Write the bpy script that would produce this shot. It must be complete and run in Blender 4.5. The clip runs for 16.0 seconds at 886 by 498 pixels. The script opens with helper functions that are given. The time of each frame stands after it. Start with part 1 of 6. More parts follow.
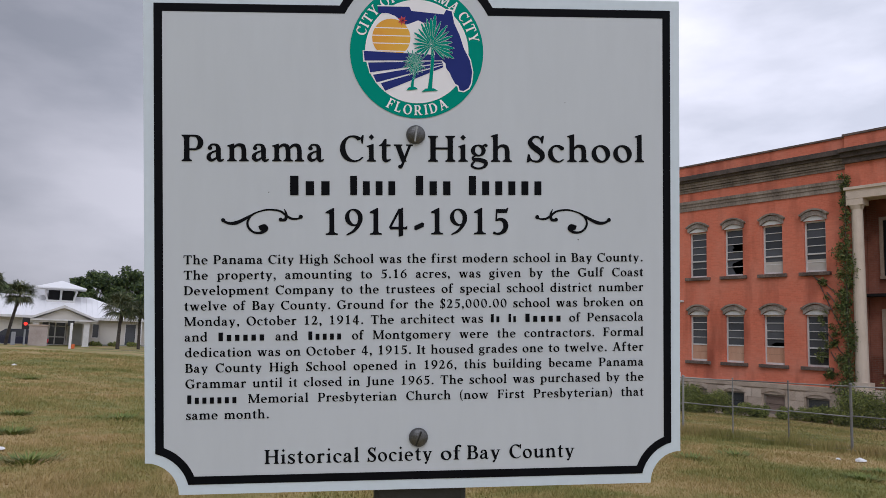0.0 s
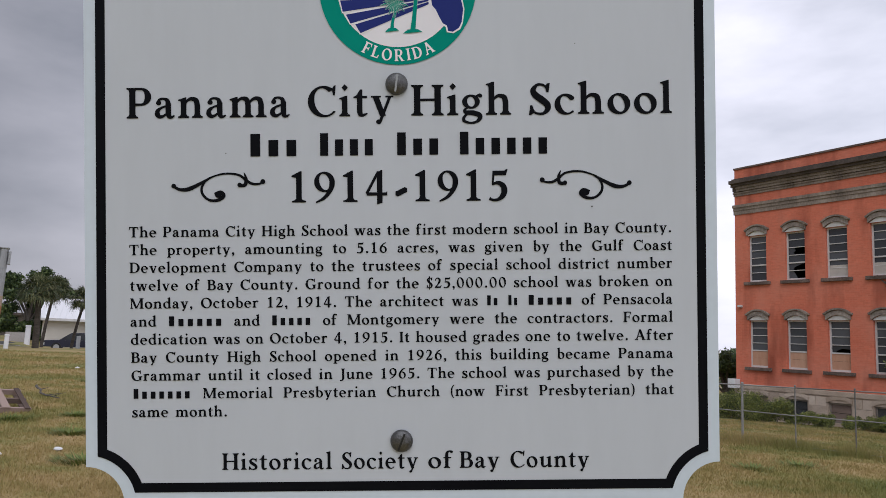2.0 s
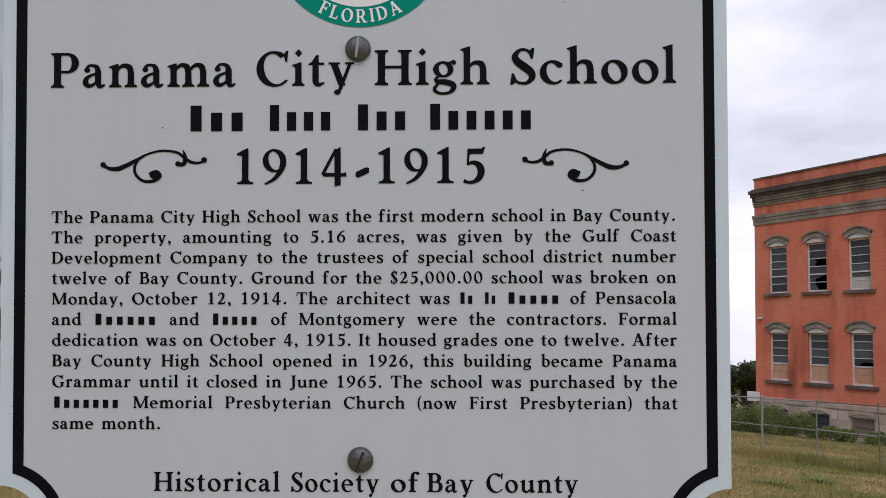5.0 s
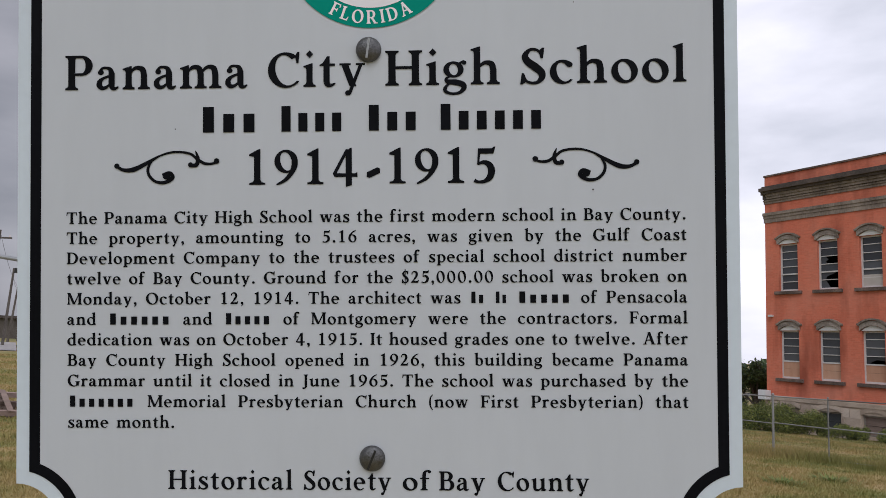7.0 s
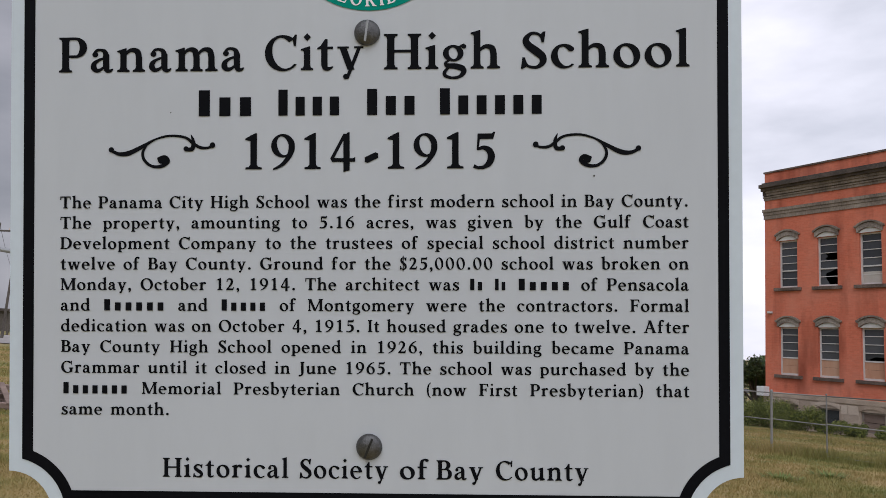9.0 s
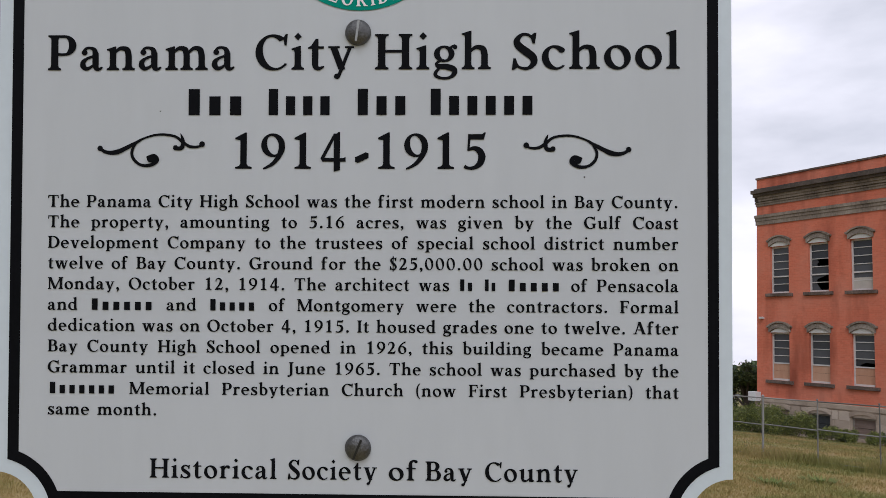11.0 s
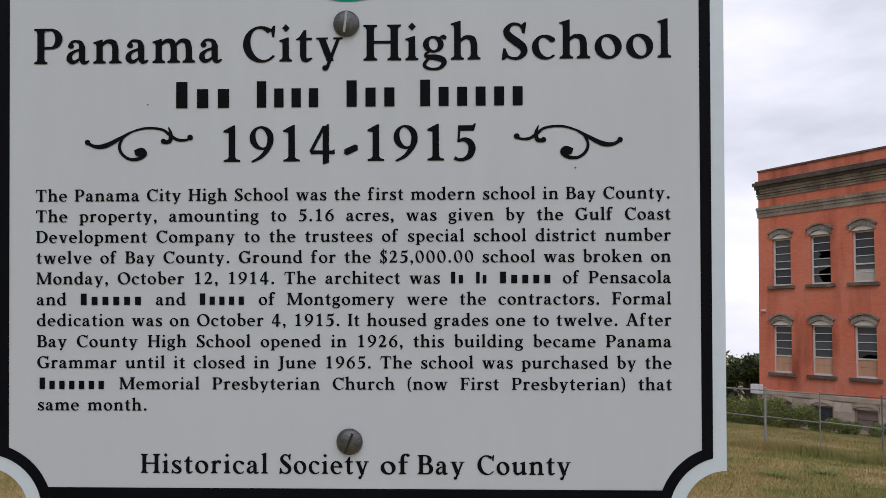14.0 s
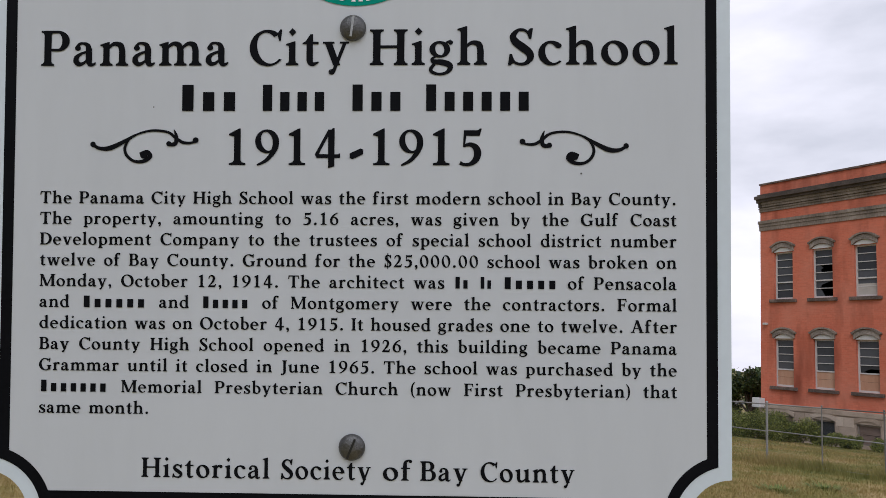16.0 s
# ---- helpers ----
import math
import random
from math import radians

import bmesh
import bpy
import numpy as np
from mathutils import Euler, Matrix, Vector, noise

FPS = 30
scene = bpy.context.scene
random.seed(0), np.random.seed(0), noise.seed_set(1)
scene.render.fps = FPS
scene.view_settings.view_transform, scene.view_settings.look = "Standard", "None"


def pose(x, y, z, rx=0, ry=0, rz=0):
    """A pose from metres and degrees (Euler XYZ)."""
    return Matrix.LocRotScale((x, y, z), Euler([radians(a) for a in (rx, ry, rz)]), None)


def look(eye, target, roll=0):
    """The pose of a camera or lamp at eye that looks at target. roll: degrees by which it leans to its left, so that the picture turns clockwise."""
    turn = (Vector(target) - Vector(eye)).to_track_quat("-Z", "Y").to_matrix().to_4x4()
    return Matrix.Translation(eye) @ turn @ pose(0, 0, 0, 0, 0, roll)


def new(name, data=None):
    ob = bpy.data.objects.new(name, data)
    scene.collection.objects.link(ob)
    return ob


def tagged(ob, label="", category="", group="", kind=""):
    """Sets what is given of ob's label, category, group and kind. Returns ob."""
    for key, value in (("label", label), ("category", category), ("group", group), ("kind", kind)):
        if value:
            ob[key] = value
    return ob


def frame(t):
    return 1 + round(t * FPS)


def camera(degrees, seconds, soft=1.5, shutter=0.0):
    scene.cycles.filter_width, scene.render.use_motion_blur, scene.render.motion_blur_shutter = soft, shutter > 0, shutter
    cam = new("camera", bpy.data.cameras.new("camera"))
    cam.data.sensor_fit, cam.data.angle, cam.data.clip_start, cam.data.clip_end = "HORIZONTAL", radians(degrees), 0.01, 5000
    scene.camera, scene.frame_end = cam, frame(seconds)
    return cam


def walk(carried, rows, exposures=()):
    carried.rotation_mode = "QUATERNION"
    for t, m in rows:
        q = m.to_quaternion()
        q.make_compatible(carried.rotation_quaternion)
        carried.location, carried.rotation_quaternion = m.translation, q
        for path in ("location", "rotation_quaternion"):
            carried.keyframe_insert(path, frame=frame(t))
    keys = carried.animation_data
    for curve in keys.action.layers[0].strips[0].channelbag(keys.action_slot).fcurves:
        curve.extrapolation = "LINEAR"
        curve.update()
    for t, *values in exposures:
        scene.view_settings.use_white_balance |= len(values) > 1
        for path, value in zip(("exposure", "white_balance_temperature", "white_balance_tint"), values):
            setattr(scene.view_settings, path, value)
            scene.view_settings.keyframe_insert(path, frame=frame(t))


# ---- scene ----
cam = camera(63.0, 16.0, soft=0.5)
ROWS = [
    (0, -0.0452, -0.8106, 1.6767, 96.994, -2.152, -5.592),
    (0.5, -0.0637, -0.7319, 1.6782, 97.099, -1.139, -5.350),
    (1, -0.0120, -0.6952, 1.6688, 96.458, -1.953, -5.953),
    (1.5, 0.0197, -0.7212, 1.6628, 97.455, -1.867, -3.362),
    (2, 0.0301, -0.6851, 1.6601, 97.268, -2.324, -1.499),
    (2.5, 0.0387, -0.6578, 1.6599, 97.898, -2.420, 0.745),
    (3, 0.0542, -0.6339, 1.6605, 98.238, -2.839, -0.664),
    (3.5, 0.0678, -0.6065, 1.6610, 98.566, -2.907, -1.169),
    (4, 0.0745, -0.5949, 1.6587, 98.235, -2.833, -0.483),
    (6.5, 0.0740, -0.5908, 1.6570, 97.873, -2.872, 0.031),
    (7, 0.0728, -0.5945, 1.6577, 97.805, -2.770, 0.502),
    (7.5, 0.0723, -0.5952, 1.6547, 97.526, -2.949, 0.523),
    (8, 0.0717, -0.5909, 1.6541, 97.515, -2.959, 0.534),
    (8.5, 0.0729, -0.5866, 1.6527, 97.381, -2.998, 0.526),
    (11, 0.0766, -0.5843, 1.6489, 97.789, -3.231, -0.130),
    (11.5, 0.0785, -0.5812, 1.6474, 97.665, -3.355, -0.155),
    (12, 0.0785, -0.5794, 1.6478, 97.691, -3.311, -0.259),
    (12.5, 0.0772, -0.5790, 1.6467, 97.623, -3.294, -0.098),
    (13, 0.0813, -0.5795, 1.6469, 97.440, -3.121, -0.149),
    (13.5, 0.0829, -0.5821, 1.6483, 97.544, -3.033, -0.081),
    (14, 0.0857, -0.5798, 1.6477, 97.386, -2.827, 0.050),
    (14.5, 0.0864, -0.5782, 1.6454, 97.499, -2.800, 0.022),
    (15, 0.0848, -0.5808, 1.6454, 97.546, -3.045, 0.321),
    (15.5, 0.0843, -0.5787, 1.6452, 97.816, -3.122, 0.205),
    (16, 0.0834, -0.5771, 1.6434, 98.211, -3.341, 0.108),
]
EXPOSURES = [(0.0, 0.0, 6100, 13.0), (1.0, 0.0, 6130, 13.0), (3.0, 0.0, 6250, 12.0), (16.0, 0.0, 6270, 12.0)]
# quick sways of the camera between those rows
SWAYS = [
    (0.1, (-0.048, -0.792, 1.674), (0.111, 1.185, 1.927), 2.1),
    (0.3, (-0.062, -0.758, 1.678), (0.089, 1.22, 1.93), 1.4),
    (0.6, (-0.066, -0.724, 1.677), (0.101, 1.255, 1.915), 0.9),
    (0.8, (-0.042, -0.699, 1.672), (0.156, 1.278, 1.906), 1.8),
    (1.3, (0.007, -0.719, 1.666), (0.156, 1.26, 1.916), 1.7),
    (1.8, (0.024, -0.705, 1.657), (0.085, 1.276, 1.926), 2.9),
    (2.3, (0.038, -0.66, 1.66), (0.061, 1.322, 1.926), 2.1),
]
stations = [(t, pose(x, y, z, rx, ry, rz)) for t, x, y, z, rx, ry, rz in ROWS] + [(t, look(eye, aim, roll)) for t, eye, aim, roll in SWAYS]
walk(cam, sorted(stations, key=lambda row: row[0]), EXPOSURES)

# ---- light: overcast sky ----
SUN_ELEVATION, SUN_AZIMUTH = 45.0, 192.0
world = bpy.data.worlds.new("overcast_sky")
scene.world = world
world.use_nodes = True
wn, wl = world.node_tree.nodes, world.node_tree.links
wn.clear()
w_out = wn.new("ShaderNodeOutputWorld")
w_bg = wn.new("ShaderNodeBackground")
w_sky = wn.new("ShaderNodeTexSky")
w_sky.sky_type, w_sky.sun_disc = "NISHITA", False
w_sky.sun_elevation, w_sky.sun_rotation = radians(SUN_ELEVATION), radians(SUN_AZIMUTH)
w_sky.air_density, w_sky.dust_density = 1.0, 3.0
w_coord = wn.new("ShaderNodeTexCoord")
w_map = wn.new("ShaderNodeMapping")
w_map.inputs["Scale"].default_value = (1.0, 1.0, 2.6)
w_noise = wn.new("ShaderNodeTexNoise")
w_noise.inputs["Scale"].default_value, w_noise.inputs["Detail"].default_value = 2.1, 6.0
w_noise.inputs["Roughness"].default_value = 0.5
w_ramp = wn.new("ShaderNodeValToRGB")
w_ramp.color_ramp.elements[0].position, w_ramp.color_ramp.elements[0].color = 0.34, (4.6, 4.7, 5.2, 1)
w_ramp.color_ramp.elements[1].position, w_ramp.color_ramp.elements[1].color = 0.62, (8.7, 8.5, 9.1, 1)
# the cloud deck thins towards the sun's side
w_sep = wn.new("ShaderNodeSeparateXYZ")
w_lift = wn.new("ShaderNodeMapRange")
w_lift.inputs["From Min"].default_value, w_lift.inputs["From Max"].default_value = -0.55, 0.55
w_lift.inputs["To Min"].default_value, w_lift.inputs["To Max"].default_value = 0.55, 1.55
w_mul = wn.new("ShaderNodeVectorMath")
w_mul.operation = "SCALE"
w_mix = wn.new("ShaderNodeMix")
w_mix.data_type = "RGBA"
w_mix.inputs["Factor"].default_value = 0.93
wl.new(w_coord.outputs["Generated"], w_map.inputs["Vector"])
wl.new(w_map.outputs["Vector"], w_noise.inputs["Vector"])
wl.new(w_noise.outputs["Fac"], w_ramp.inputs["Fac"])
wl.new(w_coord.outputs["Generated"], w_sep.inputs["Vector"])
wl.new(w_sep.outputs["X"], w_lift.inputs["Value"])
wl.new(w_ramp.outputs["Color"], w_mul.inputs[0])
wl.new(w_lift.outputs["Result"], w_mul.inputs["Scale"])
wl.new(w_sky.outputs["Color"], w_mix.inputs["A"])
wl.new(w_mul.outputs["Vector"], w_mix.inputs["B"])
wl.new(w_mix.outputs["Result"], w_bg.inputs["Color"])
w_bg.inputs["Strength"].default_value = 0.1
wl.new(w_bg.outputs["Background"], w_out.inputs["Surface"])

sun_data = bpy.data.lights.new("sun", "SUN")
sun_data.energy, sun_data.angle, sun_data.color = 0.85, radians(30), (0.95, 0.975, 1.0)
sun = new("sun", sun_data)
az, el = radians(SUN_AZIMUTH), radians(SUN_ELEVATION)
sun.matrix_world = look((40 * math.sin(az) * math.cos(el), 40 * math.cos(az) * math.cos(el), 40 * math.sin(el)), (0, 0, 0))

# ---- materials ----


def material(name, colours, rough=0.7, scale=4.0, fine=60.0, bump=0.0, metal=0.0, spec=0.5, island=False, stretch=(1, 1, 1), per_object=0.0, span=0.2):
    """A surface whose colour wanders between the given colours at a coarse and a fine scale."""
    m = bpy.data.materials.new(name)
    m.use_nodes = True
    n, l = m.node_tree.nodes, m.node_tree.links
    b = n["Principled BSDF"]
    b.inputs["Roughness"].default_value, b.inputs["Metallic"].default_value = rough, metal
    b.inputs["Specular IOR Level"].default_value = spec
    ramp = n.new("ShaderNodeValToRGB")
    e = ramp.color_ramp.elements
    while len(e) < len(colours):
        e.new(0.5)
    for i, c in enumerate(colours):
        e[i].position = 0.5 - span + 2 * span * i / max(1, len(colours) - 1)
        e[i].color = (*c, 1)
    coord, place = n.new("ShaderNodeTexCoord"), n.new("ShaderNodeMapping")
    place.inputs["Scale"].default_value = stretch
    l.new(coord.outputs["Object"], place.inputs["Vector"])
    big, small = n.new("ShaderNodeTexNoise"), n.new("ShaderNodeTexNoise")
    big.inputs["Scale"].default_value, big.inputs["Detail"].default_value = scale, 4
    small.inputs["Scale"].default_value, small.inputs["Detail"].default_value = fine, 3
    l.new(place.outputs["Vector"], big.inputs["Vector"])
    l.new(place.outputs["Vector"], small.inputs["Vector"])
    mix = n.new("ShaderNodeMix")
    mix.inputs["Factor"].default_value = 0.4
    l.new(big.outputs["Fac"], mix.inputs["A"])
    l.new(small.outputs["Fac"], mix.inputs["B"])
    value = mix.outputs["Result"]
    if island or per_object:
        pick = n.new("ShaderNodeNewGeometry").outputs["Random Per Island"] if island else n.new("ShaderNodeObjectInfo").outputs["Random"]
        mix2 = n.new("ShaderNodeMix")
        mix2.inputs["Factor"].default_value = float(island) if island else per_object
        l.new(value, mix2.inputs["A"])
        l.new(pick, mix2.inputs["B"])
        value = mix2.outputs["Result"]
    l.new(value, ramp.inputs["Fac"])
    l.new(ramp.outputs["Color"], b.inputs["Base Color"])
    if bump:
        bm_ = n.new("ShaderNodeBump")
        bm_.inputs["Strength"].default_value, bm_.inputs["Distance"].default_value = bump, 0.02
        l.new(small.outputs["Fac"], bm_.inputs["Height"])
        l.new(bm_.outputs["Normal"], b.inputs["Normal"])
    return m


def shade(c, k):
    return tuple(v * k for v in c)


def tones(c, spread=0.15):
    return [shade(c, 1 - spread), c, shade(c, 1 + spread)]


def brick_material(name, brick_a, brick_b, mortar):
    m = material(name, [brick_a, brick_b], rough=0.9, scale=0.5, fine=9.0, bump=0.2)
    n, l = m.node_tree.nodes, m.node_tree.links
    b = n["Principled BSDF"]
    ramp = [x for x in n if x.type == "VALTORGB"][0]
    coord = [x for x in n if x.type == "TEX_COORD"][0]
    sep, comb = n.new("ShaderNodeSeparateXYZ"), n.new("ShaderNodeCombineXYZ")
    add = n.new("ShaderNodeMath")
    l.new(coord.outputs["Object"], sep.inputs["Vector"])
    l.new(sep.outputs["X"], add.inputs[0])
    l.new(sep.outputs["Y"], add.inputs[1])
    l.new(add.outputs["Value"], comb.inputs["X"])
    l.new(sep.outputs["Z"], comb.inputs["Y"])
    t = n.new("ShaderNodeTexBrick")
    t.inputs["Scale"].default_value = 1.0
    t.inputs["Brick Width"].default_value, t.inputs["Row Height"].default_value, t.inputs["Mortar Size"].default_value = 0.21, 0.075, 0.006
    t.inputs["Mortar"].default_value = (*mortar, 1)
    l.new(comb.outputs["Vector"], t.inputs["Vector"])
    dark = n.new("ShaderNodeMix")
    dark.data_type, dark.blend_type = "RGBA", "MULTIPLY"
    dark.inputs["Factor"].default_value = 1.0
    dark.inputs["B"].default_value = (0.88, 0.86, 0.85, 1)
    l.new(ramp.outputs["Color"], dark.inputs["A"])
    l.new(ramp.outputs["Color"], t.inputs["Color1"])
    l.new(dark.outputs["Result"], t.inputs["Color2"])
    # long rain stains
    stain, smap = n.new("ShaderNodeTexNoise"), n.new("ShaderNodeMapping")
    smap.inputs["Scale"].default_value = (0.9, 0.9, 0.22)
    stain.inputs["Scale"].default_value, stain.inputs["Detail"].default_value = 1.1, 5
    l.new(coord.outputs["Object"], smap.inputs["Vector"])
    l.new(smap.outputs["Vector"], stain.inputs["Vector"])
    sr = n.new("ShaderNodeMapRange")
    sr.inputs["From Min"].default_value, sr.inputs["From Max"].default_value = 0.5, 0.72
    sr.inputs["To Max"].default_value = 0.75
    l.new(stain.outputs["Fac"], sr.inputs["Value"])
    pale, pr = n.new("ShaderNodeTexNoise"), n.new("ShaderNodeMapRange")
    pale.inputs["Scale"].default_value, pale.inputs["Detail"].default_value, pale.inputs["Roughness"].default_value = 0.55, 7, 0.65
    l.new(coord.outputs["Object"], pale.inputs["Vector"])
    pr.inputs["From Min"].default_value, pr.inputs["From Max"].default_value = 0.46, 0.72
    pr.inputs["To Max"].default_value = 0.6
    l.new(pale.outputs["Fac"], pr.inputs["Value"])
    faded = n.new("ShaderNodeMix")
    faded.data_type = "RGBA"
    faded.inputs["B"].default_value = (0.66, 0.27, 0.19, 1)
    l.new(pr.outputs["Result"], faded.inputs["Factor"])
    l.new(t.outputs["Color"], faded.inputs["A"])
    last = n.new("ShaderNodeMix")
    last.data_type = "RGBA"
    last.inputs["B"].default_value = (0.24, 0.05, 0.026, 1)
    l.new(sr.outputs["Result"], last.inputs["Factor"])
    l.new(faded.outputs["Result"], last.inputs["A"])
    l.new(last.outputs["Result"], b.inputs["Base Color"])
    return m


SIGN_FACE = material("sign_face_paint", tones((0.566, 0.598, 0.631), 0.035), rough=0.45, scale=2.0, fine=25.0, spec=0.3, stretch=(3, 1, 0.6))
SIGN_RIM = material("sign_rim_paint", tones((0.64, 0.72, 0.78), 0.05), rough=0.5, scale=5.0, fine=120.0)
SIGN_BLACK = material("sign_black_vinyl", tones((0.005, 0.0055, 0.0075), 0.3), rough=0.6, scale=20.0, fine=300.0, spec=0.06)
ALUMINIUM = material("bare_aluminium", tones((0.55, 0.56, 0.58), 0.08), rough=0.4, metal=1.0)
BOLT_STEEL = material("weathered_steel", tones((0.13, 0.13, 0.13), 0.4), rough=0.45, metal=0.85, scale=80, fine=600, bump=0.15)
SEAL_GREEN = material("seal_green", tones((0.0, 0.27, 0.2), 0.06), rough=0.6, spec=0.08)
SEAL_NAVY = material("seal_navy", tones((0.024, 0.036, 0.19), 0.08), rough=0.6, spec=0.08)
SEAL_WHITE = material("seal_white", tones((0.86, 0.84, 0.86), 0.03), rough=0.5)
SEAL_ORANGE = material("seal_orange", [(0.72, 0.27, 0.05), (0.8, 0.4, 0.06), (0.82, 0.52, 0.08)], rough=0.6, spec=0.1, scale=14, fine=20)
SEAL_RED = material("seal_red", tones((0.6, 0.05, 0.06), 0.1), rough=0.5)
POST_PAINT = material("dark_post_paint", tones((0.02, 0.019, 0.018), 0.3), rough=0.55, scale=9, fine=120, bump=0.1)
BRICK = brick_material("red_brick", (0.64, 0.157, 0.088), (0.78, 0.24, 0.146), (0.66, 0.21, 0.13))
# the same brick with the porch's shade put into its colour
BRICK_SHADED = brick_material("shaded_brick", (0.2, 0.07, 0.045), (0.26, 0.1, 0.06), (0.2, 0.13, 0.1))
CORNICE = material("weathered_cornice", [(0.10, 0.08, 0.066), (0.235, 0.192, 0.16), (0.39, 0.33, 0.275)], rough=0.9, scale=1.3, fine=14, bump=0.3, stretch=(1, 1, 0.5))
CORNICE_DARK = material("soot_black_cornice", [(0.04, 0.032, 0.028), (0.085, 0.068, 0.06), (0.15, 0.118, 0.1)], rough=0.9, scale=1.6, fine=14, bump=0.3)
STONE = material("cast_stone", [(0.37, 0.285, 0.22), (0.55, 0.445, 0.36), (0.66, 0.555, 0.46)], rough=0.9, scale=2.2, fine=30, bump=0.3, per_object=0.35)
HOOD = material("hood_stone", [(0.09, 0.074, 0.063), (0.26, 0.22, 0.19), (0.45, 0.39, 0.345)], rough=0.9, scale=2.2, fine=14, bump=0.4)
SILL = material("sooty_sill_stone", [(0.05, 0.036, 0.03), (0.13, 0.095, 0.08), (0.27, 0.2, 0.17)], rough=0.9, scale=2.5, fine=16, bump=0.4)
WHITE_WOOD = material("chalky_white_paint", tones((0.62, 0.61, 0.6), 0.14), rough=0.7, scale=3, fine=40)
# opaque grey-blue glass: dust and some sky reflection both put into the colour
PANE = material("dusty_sky_tinted_glass", [(0.03, 0.033, 0.038), (0.055, 0.06, 0.068), (0.085, 0.09, 0.1)], rough=0.16, scale=1.4, fine=12, per_object=0.6)
# near-black colour that stands in for the dark of unlit rooms behind windows
VOID = material("painted_room_dark", tones((0.006, 0.006, 0.007), 0.2), rough=0.95)
PLYWOOD = material("weathered_plywood", [(0.42, 0.2, 0.12), (0.52, 0.29, 0.19), (0.58, 0.37, 0.26)], rough=0.85, scale=2, fine=30, stretch=(3, 1, 0.5), per_object=0.4)
CARD = material("pale_board", tones((0.5, 0.47, 0.43), 0.12), rough=0.85)
GALV = material("galvanised_steel", tones((0.33, 0.34, 0.345), 0.15), rough=0.55, metal=0.5)
FENCE_STEEL = material("dull_fence_steel", [(0.16, 0.155, 0.145), (0.25, 0.245, 0.235), (0.36, 0.355, 0.345)], rough=0.65, metal=0.35, scale=1.5, fine=30, per_object=0.4)
LEAF = material("dark_leaf", [(0.02, 0.04, 0.013), (0.05, 0.085, 0.024), (0.11, 0.15, 0.04)], rough=0.6, scale=1.5, fine=8, island=0.6)
LEAF_HEDGE = material("hedge_leaf", [(0.045, 0.07, 0.016), (0.15, 0.185, 0.04), (0.31, 0.33, 0.075)], rough=0.6, scale=1.5, fine=8, island=0.6)
LEAF_IVY = material("ivy_leaf", [(0.045, 0.068, 0.018), (0.09, 0.13, 0.032), (0.18, 0.2, 0.055)], rough=0.6, scale=1.5, fine=8, island=0.6)
LEAF_PALM = material("palm_leaf", [(0.036, 0.052, 0.02), (0.075, 0.098, 0.037), (0.17, 0.17, 0.072)], rough=0.6, scale=1.5, fine=8, island=0.6)
PALM_BARK = material("dark_palm_bark", [(0.03, 0.026, 0.021), (0.06, 0.05, 0.04), (0.10, 0.085, 0.07)], rough=0.95, scale=3, fine=25, bump=0.5, stretch=(1, 1, 3))
BARK = material("grey_bark", [(0.06, 0.05, 0.04), (0.11, 0.095, 0.08), (0.17, 0.15, 0.13)], rough=0.95, scale=3, fine=25, bump=0.5, stretch=(1, 1, 0.3))
GRASS = material("dry_lawn_blades", [(0.155, 0.172, 0.04), (0.245, 0.222, 0.064), (0.35, 0.265, 0.102), (0.445, 0.318, 0.148)], rough=0.8, scale=0.36, fine=1.7, island=0.07, span=0.17)
WEED = material("green_weed", [(0.08, 0.12, 0.022), (0.13, 0.18, 0.035), (0.2, 0.24, 0.055)], rough=0.7, island=0.6)
ASPHALT = material("asphalt", [(0.035, 0.035, 0.036), (0.05, 0.05, 0.05), (0.07, 0.068, 0.066)], rough=0.95, scale=0.6, fine=40, bump=0.3)
CONCRETE = material("old_concrete", [(0.27, 0.25, 0.235), (0.36, 0.335, 0.32), (0.44, 0.41, 0.4)], rough=0.9, scale=1.5, fine=25, bump=0.2)
STUCCO = material("beige_stucco", tones((0.55, 0.52, 0.47), 0.06), rough=0.9, scale=0.8, fine=20)
METAL_ROOF = material("white_metal_roof", tones((0.8, 0.8, 0.81), 0.03), rough=0.45, scale=0.5, fine=10)
WOOD_GREY = material("grey_pallet_wood", [(0.085, 0.056, 0.044), (0.19, 0.135, 0.11), (0.35, 0.255, 0.215)], rough=0.9, scale=2, fine=30, stretch=(0.5, 3, 3), per_object=0.5)
RUST = material("rusty_brown_paint", [(0.22, 0.095, 0.038), (0.30, 0.14, 0.062), (0.37, 0.205, 0.105)], rough=0.85, scale=1.2, fine=12)
PAPER = material("white_litter_paper", tones((0.75, 0.75, 0.76), 0.06), rough=0.8)
BLACK_PLASTIC = material("black_plastic", tones((0.015, 0.015, 0.015), 0.2), rough=0.5)
RED_LAMP = material("red_lamp_lens", tones((0.8, 0.03, 0.02), 0.05), rough=0.3)
RED_LAMP.node_tree.nodes["Principled BSDF"].inputs["Emission Color"].default_value = (1.0, 0.035, 0.02, 1)
RED_LAMP.node_tree.nodes["Principled BSDF"].inputs["Emission Strength"].default_value = 1.3
ORANGE = material("orange_plastic", tones((0.6, 0.13, 0.03), 0.1), rough=0.6)

# ---- mesh helpers ----


def mesh_of(name, bm, mat):
    me = bpy.data.meshes.new(name)
    bm.to_mesh(me)
    bm.free()
    me.materials.append(mat)
    return me


def part(name, bm, mat, parent=None, label=""):
    ob = new(name, mesh_of(name, bm, mat))
    ob.parent = parent
    return tagged(ob, label)


def thing(name, m, label, category, group="", kind=""):
    ob = new(name)
    ob.empty_display_size = 0.2
    ob.matrix_world = m
    return tagged(ob, label, category, group, kind)


